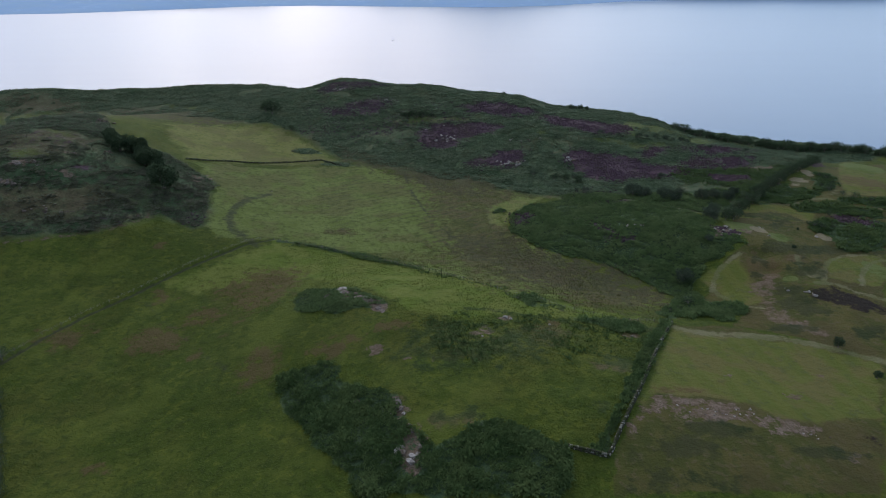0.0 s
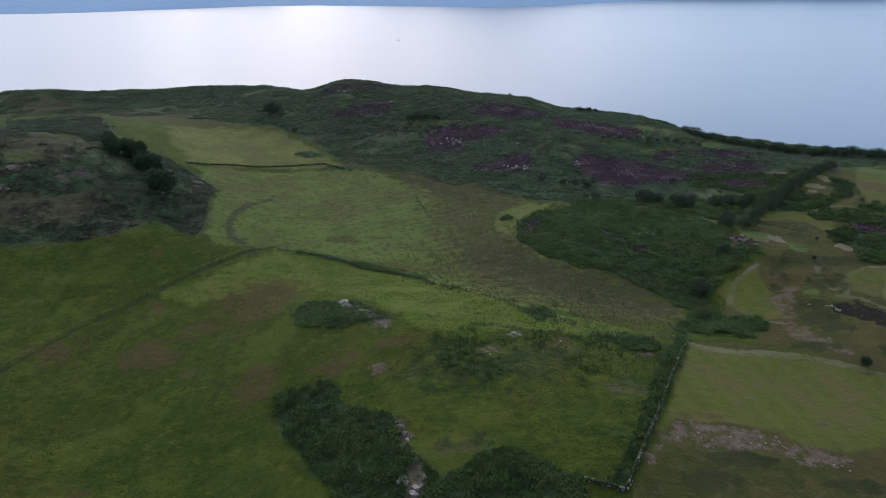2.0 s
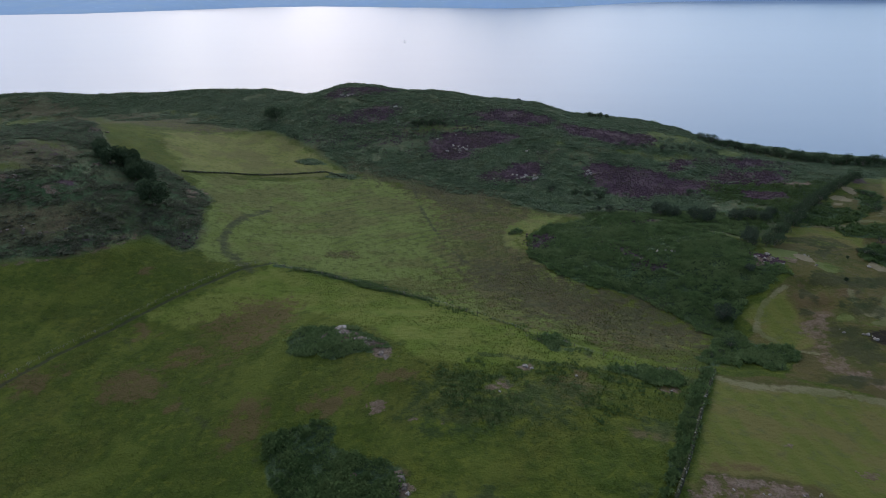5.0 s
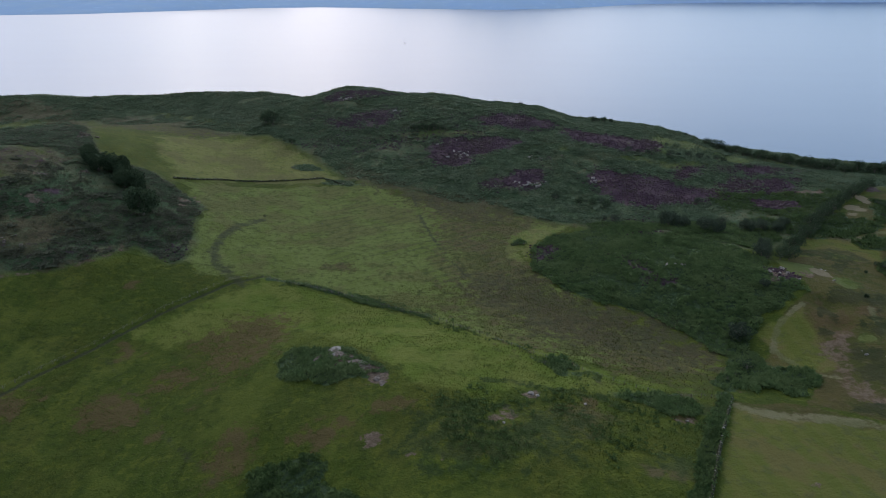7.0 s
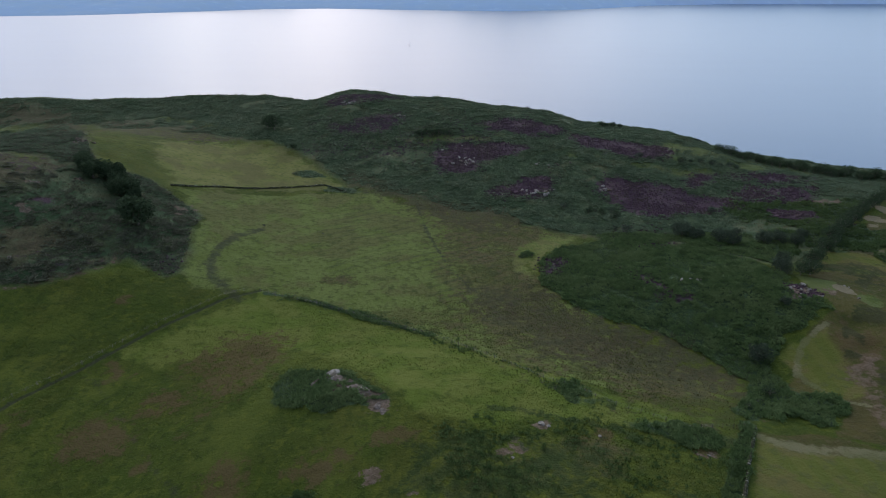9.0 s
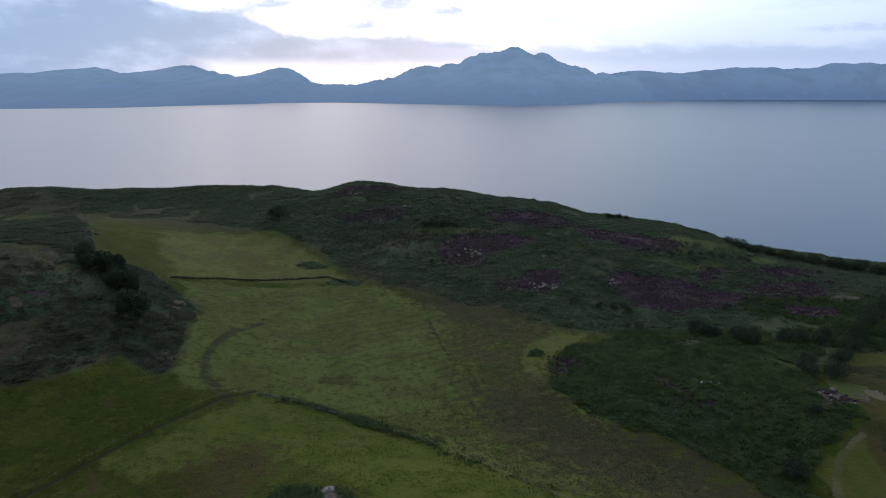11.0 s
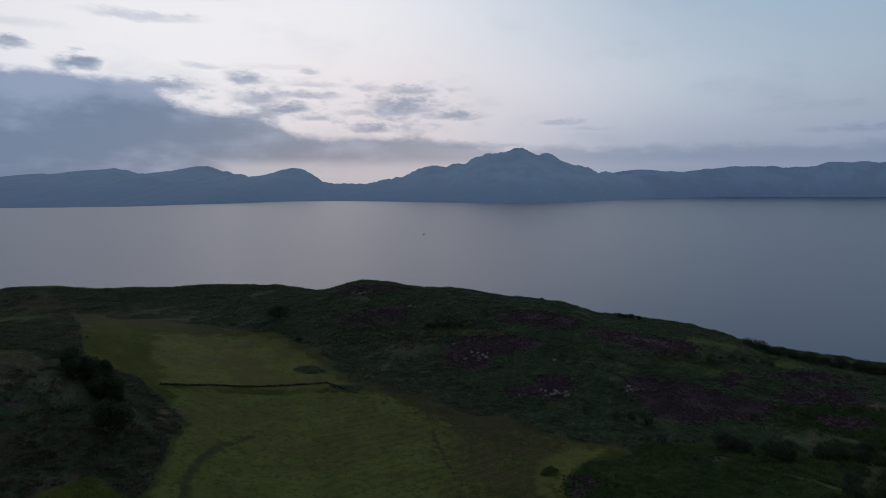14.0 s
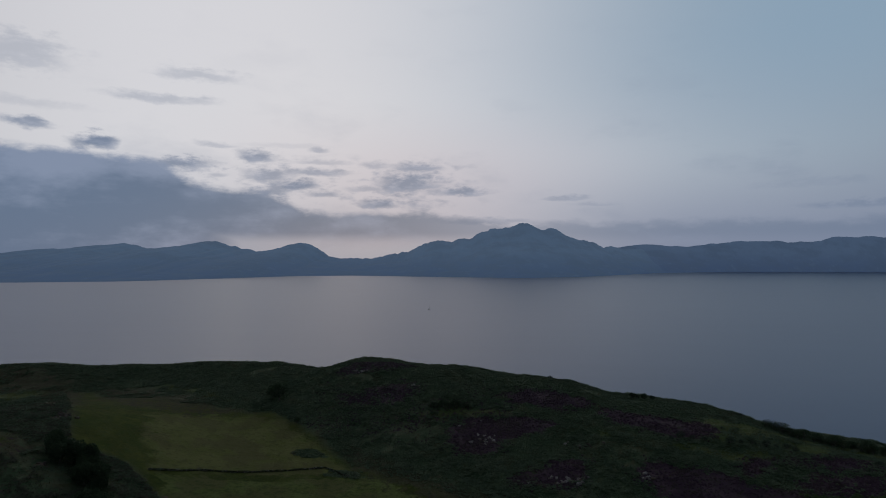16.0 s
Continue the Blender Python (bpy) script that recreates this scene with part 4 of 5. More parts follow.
# ---- mesh helpers ----
def mesh_of(name, verts, faces, mat, flat=True):
    verts, faces = np.asarray(verts, np.float32), np.asarray(faces, np.int32)
    me = bpy.data.meshes.new(name)
    me.vertices.add(len(verts))
    me.vertices.foreach_set("co", verts.ravel())
    me.loops.add(faces.size)
    me.loops.foreach_set("vertex_index", faces.ravel())
    me.polygons.add(len(faces))
    me.polygons.foreach_set("loop_start", np.arange(0, faces.size, faces.shape[1], dtype=np.int32))
    if not flat:
        me.polygons.foreach_set("use_smooth", np.ones(len(faces), bool))
    me.update(calc_edges=True)
    me.materials.append(mat)
    return me


def part(name, me, parent, label=""):
    ob = new(name, me)
    ob.parent = parent
    return tagged(ob, label) if label else ob


def bm_mesh(name, bm, mat, smooth_=False):
    me = bpy.data.meshes.new(name)
    bm.to_mesh(me)
    bm.free()
    me.materials.append(mat)
    if smooth_:
        for p in me.polygons:
            p.use_smooth = True
    return me


def steps(*stretches):
    """Grid lines: from, to, step; the stretches follow one another."""
    out = [np.arange(a, b, s) for a, b, s in stretches]
    return np.concatenate(out + [[stretches[-1][1]]])


def sheet(name, xs, ys, height, mat):
    gx, gy = np.meshgrid(xs, ys)
    gz = height(gx, gy)
    n = len(xs)
    i = (np.arange(len(ys) - 1)[:, None] * n + np.arange(n - 1)[None, :]).ravel()
    return mesh_of(name, np.stack([gx.ravel(), gy.ravel(), gz.ravel()], 1), np.stack([i, i + 1, i + n + 1, i + n], 1), mat, flat=False), gx.ravel(), gy.ravel()


# ---- ground and sea ----
xs = steps((-3000, -700, 100), (-700, -420, 20), (-420, -200, 3), (-200, -130, 2), (-130, 160, 1.0), (160, 240, 2), (240, 420, 4), (420, 700, 20), (700, 3000, 100))
ys = steps((-1500, 0, 75), (0, 75, 5), (75, 260, 1.0), (260, 360, 1.5), (360, 600, 2.5), (600, 900, 12))
land, lx, ly = sheet("ground", xs, ys, lie, GROUND)
for key, value in zones(lx, ly).items():
    land.attributes.new(key, "FLOAT", "POINT").data.foreach_set("value", value.astype(np.float32))
tagged(new("ground", land), "rough hill pasture with bracken, heather and mown links", "ground", kind="structure")
sea, _, _ = sheet("water", np.linspace(-7000, 7000, 57), np.linspace(-1500, 4900, 27), lambda x, y: x * 0, WATER)
tagged(new("water", sea), "calm grey sea loch under evening sky", "water", kind="structure")


# ---- far shore ----
def shore(x):
    return np.interp(x, (-6000, -2050, -1600, -1000, -700, 250, 600, 1250, 1800, 6000), (2500, 2740, 2900, 3560, 3660, 3350, 3520, 4200, 4500, 4620)) + 25 * wavy(x, x * 0, 260, 4, 4)


def far_hills(name, label, peaks, x0, x1, crest_y, mat, jagged):
    px, ph = [p[0] for p in peaks], [p[1] for p in peaks]

    def height(x, y):
        top = sum(np.interp(x + d, px, ph) for d in (-15, -5, 5, 15)) / 4 + jagged * wavy(x, x * 0, 75, 5, 4)
        s = (y - shore(x)) / (crest_y - shore(x))
        face = np.clip(s, 0, 1) ** 0.85 * np.where(s > 1, 1 - (s - 1) * 2, 1)
        relief = wavy(x, y, 420, 4, 4) * 40 * np.clip(s, 0, 1) * np.clip(1 - s, 0, 1) * 2
        return np.where(s < 0, -3, top * face + relief)
    cols = np.arange(x0, x1 + 1, 8.0)
    rows = np.linspace(0, 1, 40)
    gx = np.repeat(cols[None, :], 40, 0)
    gy = shore(gx) - 20 + rows[:, None] * (crest_y + 90 - shore(gx) + 20)
    gz = height(gx, gy)
    n = len(cols)
    i = (np.arange(39)[:, None] * n + np.arange(n - 1)[None, :]).ravel()
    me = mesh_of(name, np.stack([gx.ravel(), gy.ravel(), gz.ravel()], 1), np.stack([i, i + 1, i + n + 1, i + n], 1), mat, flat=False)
    tagged(new(name, me), label, "hills", kind="structure")


far_hills("backdrop_mountain", "mountain across the water with painted blue haze glow", [(-1400, 30), (-1271, 68), (-989, 94), (-882, 94), (-731, 102), (-602, 120), (-495, 145), (-410, 183), (-346, 213), (-201, 226), (-134, 230), (-7, 242), (44, 272), (99, 293), (204, 314), (288, 335), (393, 347), (427, 343), (477, 322), (561, 309), (624, 305), (708, 258), (791, 233), (854, 216), (916, 195), (1041, 178), (1248, 149), (1900, 30)], -1400, 1900, 4700, FAR_NEAR, 34)
far_hills("backdrop_hills", "low hills across the water with painted blue haze glow", [(-6000, 160), (-4200, 140), (-3633, 102), (-3497, 119), (-3340, 119), (-3294, 154), (-3204, 167), (-3003, 154), (-2935, 176), (-2824, 189), (-2668, 219), (-2513, 175), (-2293, 171), (-2117, 184), (-2072, 205), (-1919, 214), (-1832, 175), (-1679, 167), (-1592, 149), (-1505, 162), (-1397, 192), (-1267, 209), (-1159, 166), (-1095, 124), (-987, 94), (-900, 40)], -6000, -900, 4690, FAR_NEAR, 24)
far_hills("backdrop_range", "long range beyond the mountain with painted pale blue haze glow", [(900, 130), (1092, 171), (1177, 184), (1368, 197), (1537, 184), (1706, 188), (1832, 205), (2084, 226), (2188, 226), (2417, 217), (2625, 230), (2727, 255), (2872, 255), (2995, 263), (3111, 251), (3800, 280), (6000, 200)], 900, 6000, 4830, FAR_BACK, 12)


# ---- vegetation in the mass ----
def frond_clump(count, length, height, width, seed):
    """A tuft of arching fronds: vertices and triangles."""
    r = np.random.default_rng(seed)
    v, f = [], []
    for k in range(count):
        a = 2 * math.pi * (k + r.random() * 0.7) / count
        d = np.array([math.cos(a), math.sin(a), 0])
        s = np.array([-d[1], d[0], 0]) * width * (0.7 + 0.6 * r.random())
        reach, top = length * (0.6 + 0.6 * r.random()), height * (0.6 + 0.6 * r.random())
        mid, tip = d * reach * 0.55 + (0, 0, top), d * reach + (0, 0, top * (0.45 + 0.4 * r.random()))
        b = len(v)
        v += [d * 0.05 + (0, 0, -0.15), mid - s, mid + s, tip]
        f += [(b, b + 2, b + 1), (b + 1, b + 2, b + 3)]
    return np.array(v), np.array(f)


def blade_tuft(count, length, width, seed):
    r = np.random.default_rng(seed)
    v, f = [], []
    for k in range(count):
        a = 2 * math.pi * r.random()
        d = np.array([math.cos(a), math.sin(a), 0])
        s = np.array([-d[1], d[0], 0]) * width
        b = len(v)
        v += [-s + (0, 0, -0.1), s + (0, 0, -0.1), d * length * 0.5 * r.random() + (0, 0, length * (0.6 + 0.5 * r.random()))]
        f += [(b, b + 1, b + 2)]
    return np.array(v), np.array(f)


def cushion(radius, height, seed):
    """A low rounded shrub of heather: a ragged dome."""
    r = np.random.default_rng(seed)
    v, f = [(0, 0, height)], []
    for ring, (rr, hh) in enumerate(((0.6, 0.75), (1.0, -0.1))):
        for k in range(6):
            a = 2 * math.pi * (k + 0.5 * ring) / 6
            q = rr * radius * (0.75 + 0.5 * r.random())
            v.append((q * math.cos(a), q * math.sin(a), hh * height * (0.7 + 0.5 * r.random())))
    for k in range(6):
        n = (k + 1) % 6
        f += [(0, 1 + k, 1 + n), (1 + k, 7 + k, 1 + n), (1 + n, 7 + k, 7 + n)]
    return np.array(v), np.array(f)


def strewn(name, label, category, protos, x, y, size, mat, seed):
    """One object of many small plants standing on the ground at x, y."""
    r = np.random.default_rng(seed)
    z = lie(x, y)
    turn, which = r.random(len(x)) * 2 * math.pi, r.integers(0, len(protos), len(x))
    verts, faces, base = [], [], 0
    for k, (v, f) in enumerate(protos):
        pick = which == k
        c, s, q = np.cos(turn[pick])[:, None], np.sin(turn[pick])[:, None], size[pick][:, None]
        px, py = (v[:, 0] * c - v[:, 1] * s) * q + x[pick][:, None], (v[:, 0] * s + v[:, 1] * c) * q + y[pick][:, None]
        pz = v[:, 2] * q + z[pick][:, None]
        verts.append(np.stack([px, py, pz], -1).reshape(-1, 3))
        n = int(pick.sum())
        faces.append((f[None] + (np.arange(n) * len(v))[:, None, None] + base).reshape(-1, 3))
        base += n * len(v)
    me = mesh_of(name, np.concatenate(verts), np.concatenate(faces), mat)
    return tagged(new(name, me), label, category, kind="stuff")


def sow(kind, x0, x1, y0, y1, per, seed, but=(), gate=0.5, fade=False):
    """Places in a box, so many a square metre, where that kind of ground is; none on the kinds named in but."""
    r = np.random.default_rng(seed)
    n = int((x1 - x0) * (y1 - y0) * per)
    x, y = r.uniform(x0, x1, n), r.uniform(y0, y1, n)
    w = zones(x, y)
    keep = w[kind] + 0.4 * wavy(x, y, 7, 1, 2) + 0.25 * (r.random(n) - 0.5) > gate
    if fade:
        keep = r.random(n) < w[kind] * (0.75 + 1.2 * wavy(x, y, 9, 4, 3))
    for other in but:
        keep &= w[other] < 0.45 + 0.45 * r.random(n)
    return x[keep], y[keep], r


FRONDS = [frond_clump(8, 0.8, 0.66, 0.13, k) for k in range(6)]
LOW_FRONDS = [frond_clump(8, 0.9, 0.42, 0.15, 20 + k) for k in range(6)]


def lumpy(x, y, r, low, high):
    """Sizes that swell and shrink over a few metres, as a stand of bracken does."""
    return r.uniform(low, high, len(x)) * np.clip(1 + 0.9 * wavy(x, y, 3.6, 2, 2) + 0.35 * wavy(x, y, 11, 3, 2), 0.5, 2.0)


bx, by, r = sow("bracken", -60, 135, 84, 300, 2.2, 11, ("bare", "heather"))
size, low = lumpy(bx, by, r, 0.6, 1.3), by < 150
strewn("bracken", "dense dark green bracken on the near bank", "bracken", FRONDS, bx[low], by[low], size[low] * 1.1, BANK, 1)
strewn("bracken", "dense bright green bracken on the knolls", "bracken", FRONDS, bx[~low], by[~low], size[~low], FRESH, 21)
bx, by, r = sow("bracken", -260, -90, 205, 400, 0.95, 12, ("bare", "heather"))
strewn("bracken", "dark green bracken on the rocky hillside", "bracken", LOW_FRONDS, bx, by, lumpy(bx, by, r, 0.7, 1.3), HILLSIDE, 2)
bx, by, r = sow("bracken", -420, 330, 290, 560, 0.66, 13, ("bare", "heather"))
keep = (by > 300) | (bx > 135)
strewn("bracken", "green bracken covering the long ridge", "bracken", LOW_FRONDS, bx[keep], by[keep], lumpy(bx, by, r, 0.75, 1.45)[keep], BRACKEN, 3)
bx, by, r = sow("bracken", 135, 300, 195, 345, 1.0, 17, ("bare", "heather"))
strewn("bracken", "islands of dark green bracken on the links", "bracken", FRONDS, bx, by, lumpy(bx, by, r, 0.8, 1.5), BANK, 7)
r = np.random.default_rng(18)
bx, by = r.uniform(-62, 64, 60000), r.uniform(122, 236, 60000)
near = np.maximum(inside(TUSSOCKS, bx, by) / 6, 1.6 - along(MARSH_LINE, bx, by) / 3.5) + 2.0 * zones(bx, by)["rank"] - 0.7
keep = (wavy(bx, by, 13, 3, 4) + 0.5 * wavy(bx, by, 3.5, 0, 2) + np.clip(near, -3, 0.9) * 0.35 > 0.4 + 0.55 * (r.random(60000) - 0.3)) & (zones(bx, by)["bare"] < 0.3) & (r.random(60000) < 0.22)
strewn("bracken", "scattered dark bracken and tussocks in the pasture", "bracken", FRONDS, bx[keep], by[keep], r.uniform(0.4, 0.85, 60000)[keep], BANK, 8)
CUSHIONS = [cushion(0.55, 0.42, k) for k in range(4)]
bx, by, r = sow("heather", -110, 200, 215, 525, 0.9, 14, fade=True)
strewn("heather", "purple-brown heather in patches on the slopes", "heather", CUSHIONS, bx, by, r.uniform(0.6, 1.3, len(bx)), HEATHER, 4)
BLADES = [blade_tuft(5, 0.55, 0.05, k) for k in range(4)]
bx, by, r = sow("rush", -70, 95, 165, 400, 0.9, 15, ("bracken",), 0.45)
strewn("rushes", "olive and brown rushes on wet valley ground", "rushes", BLADES, bx, by, r.uniform(0.5, 1.1, len(bx)), RUSHES, 5)
bx, by, r = sow("hill", -420, 330, 205, 580, 0.3, 19, ("bare",), fade=True)
strewn("moor_grass", "tussocks of rough moor grass on the hills", "grass", BLADES, bx, by, r.uniform(0.6, 1.4, len(bx)), RUSHES, 9)
r = np.random.default_rng(16)
bx, by = r.uniform(-135, 60, 60000), r.uniform(84, 245, 60000)
w = zones(bx, by)
keep = (w["bracken"] < 0.3) & (w["bare"] < 0.4) & (w["dry"] < 0.4) & (w["track"] < 0.3) & (wavy(bx, by, 11, 4) > -0.1)
strewn("grass", "tussocks of coarse green grass in the pasture", "grass", BLADES, bx[keep], by[keep], r.uniform(0.35, 1.0, 60000)[keep], TUFTS, 6)


def sampled(line, step):
    """Points every step metres along a line, with the way it runs there."""
    out = []
    for (ax, ay), (bx, by) in zip(line, line[1:]):
        length = math.hypot(bx - ax, by - ay)
        for k in range(max(1, int(length / step))):
            q = k * step / length
            out.append((ax + (bx - ax) * q, ay + (by - ay) * q, math.atan2(by - ay, bx - ax)))
    return out


# ---- trees ----
def tube(bm, a, b, ra, rb, sides=7):
    a, b = Vector(a), Vector(b)
    d = (b - a).normalized()
    u = d.orthogonal().normalized()
    v = d.cross(u)
    rings = []
    for p, q in ((a, ra), (b, rb)):
        rings.append([bm.verts.new(p + (u * math.cos(2 * math.pi * k / sides) + v * math.sin(2 * math.pi * k / sides)) * q) for k in range(sides)])
    for k in range(sides):
        n = (k + 1) % sides
        bm.faces.new((rings[0][k], rings[0][n], rings[1][n], rings[1][k]))
    bm.faces.new(rings[1])


def broadleaf(name, label, category, height, spread, leaves, seed, lean=0.0, group="", foliage=LEAVES):
    """A trunk that forks into limbs, under a crown of leaf sprays with gaps in it."""
    r = np.random.default_rng(seed)
    thing = tagged(new(name), label, category, group)
    bm = bmesh.new()
    fork = Vector((lean * 0.3, 0, height * 0.2))
    tube(bm, (0, 0, -0.5), fork, height * 0.042, height * 0.03)
    lumps = []
    for k in range(15):
        a = 2 * math.pi * (k * 0.38 + r.random() * 0.2)
        up = -0.75 + 1.55 * (k + r.random()) / 15
        q = spread * 0.34 * math.sqrt(max(0.05, 1 - up * up)) * (0.65 + 0.45 * r.random())
        end = Vector((q * math.cos(a) + lean, q * math.sin(a), height * (0.47 + 0.3 * up)))
        tube(bm, fork, end, height * 0.018, height * 0.005, 5)
        lumps.append((end, spread * (0.15 + 0.08 * r.random())))
    lumps.append((Vector((lean * 0.5, 0, height * 0.45)), spread * 0.26))
    part("trunk", bm_mesh("trunk", bm, BARK), thing)
    v, f = [], []
    for k in range(leaves):
        c, q = lumps[int(r.integers(0, len(lumps)))]
        d = r.normal(size=3)
        d /= np.linalg.norm(d)
        p = np.array(c) + d * q * (0.7 + 0.4 * r.random()) * (1.0, 1.0, 0.85)
        n1 = r.normal(size=3) + d * 0.7
        n1 /= np.linalg.norm(n1)
        t1 = np.cross(n1, r.normal(size=3))
        t1 /= np.linalg.norm(t1)
        t2 = np.cross(n1, t1)
        s = height * (0.018 + 0.028 * r.random())
        b = len(v)
        v += [p - t1 * s, p - t2 * s * 0.6, p + t1 * s, p + t2 * s * 0.6]
        f.append((b, b + 1, b + 2, b + 3))
    part("crown", mesh_of("crown", v, f, foliage), thing)
    return thing


def planted(proto, spots):
    """The proto at the first spot and copies at the others: x, y, size."""
    for k, (x, y, size) in enumerate(spots):
        m = Matrix.Translation((x, y, height_at(x, y))) @ pose(0, 0, 0, 0, 0, 137 * k) @ Matrix.Scale(size, 4)
        if k:
            copy_thing(proto, m)
        else:
            first = m
    proto.matrix_basis = first


planted(broadleaf("tree", "dark green broadleaf tree below the rocky hill", "tree", 10, 10, 3600, 1, group="trees under the hill"),
        HILL_TREES)
planted(broadleaf("tree", "lone dark tree at the foot of the ridge", "tree", 9, 9, 1300, 2, group="ridge trees"),
        [(-121, 458, 1.4), (-100, 424, 0.5), (-127, 463, 1.1), (72, 322, 0.55), (66, 325, 0.5), (78, 319, 0.5)])
planted(broadleaf("sallow_tree", "rounded grey-green sallow tree beside the bracken slope", "tree", 7, 8.5, 2200, 3, group="sallow trees", foliage=WILLOW),
        [(101, 296, 1.15), (106, 293, 0.9), (114, 288, 1.0), (119, 285, 0.9), (133, 288, 0.95), (139, 287, 0.8), (144, 283, 0.8), (93, 203, 0.95), (128, 262, 0.8), (122, 252, 0.9), (111, 226, 0.5), (150, 290, 0.7)])
planted(broadleaf("golf_tree", "small round dark tree on the links", "tree", 4.2, 3.4, 1800, 4, group="trees on the links"),
        [(119, 150.5, 1.0), (120, 134.5, 0.75), (108, 113, 0.55), (141, 217, 0.5), (154, 238, 0.4)])
planted(broadleaf("shelter_tree", "dark wind-cut tree in a shelter belt", "tree", 7, 7.5, 1000, 5, group="shelter belt"),
        [(127 + 98 * k / 35 + 1.4 * math.sin(k * 2.4), 246 + 104 * k / 35 + 1.4 * math.cos(k * 3.1) + 5 * math.sin(math.pi * k / 35), 0.85 + 0.2 * math.sin(k * 1.7)) for k in range(36)])
planted(broadleaf("coast_tree", "dark coastal tree on the skyline", "tree", 7, 8, 1100, 6, lean=0.8, group="coastal wood"),
        [(178 + 135 * k / 69 + 2.5 * math.sin(k * 1.9), 447 - 62 * (k / 69) ** 0.8 + 5 * math.cos(k * 2.7), 0.85 + 0.3 * math.sin(k * 1.3) * math.sin(k * 0.37 + 1)) for k in range(70)])
planted(broadleaf("ridge_bush", "low grey-green bush on the ridge", "bush", 4, 5, 1200, 7, group="ridge bushes", foliage=WILLOW),
        [(56, 507, 0.7), (169, 466, 0.7)] + [(x, y, 0.85 + 0.3 * math.sin(2.3 * k)) for k, (x, y) in enumerate(RIDGE_SHRUBS + BAND_SHRUBS)])
planted(broadleaf("skyline_tree", "small dark tree standing on the skyline", "tree", 6, 5.5, 1300, 8, group="skyline trees"),
        [(109, 493, 0.85), (112, 492, 0.6), (116, 491, 0.85), (121, 489, 0.7)])
planted(broadleaf("links_bush", "dark rounded bush among bracken on the links", "bush", 4, 5.2, 700, 10, group="links bushes"),
        [(x, y, 0.8 + 0.3 * math.sin(1.9 * k)) for k, (x, y) in enumerate(LINKS_SHRUBS)])
planted(broadleaf("clump_tree", "dark rounded tree in a small clump on the ridge", "tree", 6, 6.2, 1200, 13, group="tree clump"),
        [(-20, 439, 0.85), (-16, 441, 0.95), (-12.5, 438, 1.0), (-9, 440, 0.95), (-5, 438, 0.85), (-23, 441, 0.65), (-2, 440, 0.6)])
planted(broadleaf("gorse_bush", "round green gorse bush in the valley", "bush", 1.7, 2.6, 450, 9, group="valley bushes"),
        [(28, 275, 1.0), (30, 276, 1.2), (33, 276, 1.1), (-85, 302, 1.0), (-58, 299, 0.7), (24, 180, 0.9), (27, 177, 1.0), (79, 178, 1.1), (83, 181, 0.9), (97, 236, 0.8)])

planted(broadleaf("hedge_bush", "dark hawthorn bush in a field hedge", "bush", 3.2, 4.2, 700, 12, group="west hedge"),
        [(HEDGE_WEST[0][0] - 0.5 + (HEDGE_WEST[-1][0] - HEDGE_WEST[0][0]) * k / 13, HEDGE_WEST[0][1] + (HEDGE_WEST[-1][1] - HEDGE_WEST[0][1]) * k / 13, 0.85 + 0.2 * math.sin(k * 2.1)) for k in range(14)] + [(*WEST_TREE, 1.7)])
planted(broadleaf("marsh_bush", "low dark bramble bush on the marsh edge", "bush", 1.5, 3.0, 320, 14, group="marsh edge bushes"),
        [(x + 0.8 * math.sin(k * 2.3), y + 0.6 * math.cos(k * 1.7), 0.75 + 0.35 * math.sin(k * 1.9)) for k, (x, y, a) in enumerate(sampled(HEDGE_LINE, 2.6))])


# ---- rocks ----
def boulder(seed, mat):
    """A weathered block: an icosphere cut by a few planes and roughened."""
    r = np.random.default_rng(seed)
    bm = bmesh.new()
    bmesh.ops.create_icosphere(bm, subdivisions=2, radius=1.0)
    cuts = [(r.normal(size=3), 0.42 + 0.3 * r.random()) for _ in range(9)]
    for v in bm.verts:
        p = np.array(v.co)
        for n, d in cuts:
            n = n / np.linalg.norm(n)
            over = p @ n - d
            if over > 0:
                p = p - n * over * 0.9
        v.co = Vector(p * (1 + 0.11 * r.normal()))
    return bm_mesh("rock", bm, mat)


STONES = [boulder(k, ROCK) for k in range(4)] + [boulder(10 + k, PALE_ROCK) for k in range(4)]


def rock(x, y, sx, sy, sz, which, label, group):
    ob = tagged(new("rock", STONES[which]), label, "rock", group)
    ob.matrix_basis = Matrix.Translation((x, y, height_at(x, y) + sz * 0.2)) @ pose(0, 0, 0, 8 * math.sin(x), 8 * math.cos(y), x * 37 + y * 11) @ Matrix.Diagonal((sx, sy, sz, 1))


for k, (x, y, s) in enumerate([(-31.5, 179, 1.9), (-30, 177.5, 1.4), (-28.5, 176, 1.2), (-27, 175, 1.0), (-25, 173, 1.6), (-23, 171.5, 1.7), (-21.3, 169.5, 1.2), (-18, 164.5, 1.0), (-16.5, 162, 0.9), (-35.5, 175.5, 1.1), (-34.5, 177.5, 0.9)]):
    rock(x, y, s * 1.8, s * 1.2, s * (0.4 + 0.12 * math.sin(k * 3.0)), k % 4 if k not in (0, 5) else 4 + k % 4, "grey lichened rock breaking through the knoll", "knoll outcrop")
for k, (x, y, s) in enumerate([(-10, 121, 1.0), (-9.6, 119, 1.2), (-9, 117.5, 0.9), (-5.5, 109, 0.8), (-4, 107.5, 0.7), (-20, 121, 0.8), (-6.5, 111, 0.7)]):
    rock(x, y, s, s * 1.2, s * 0.9, k % 4, "grey rock face among near bracken", "bracken outcrop")
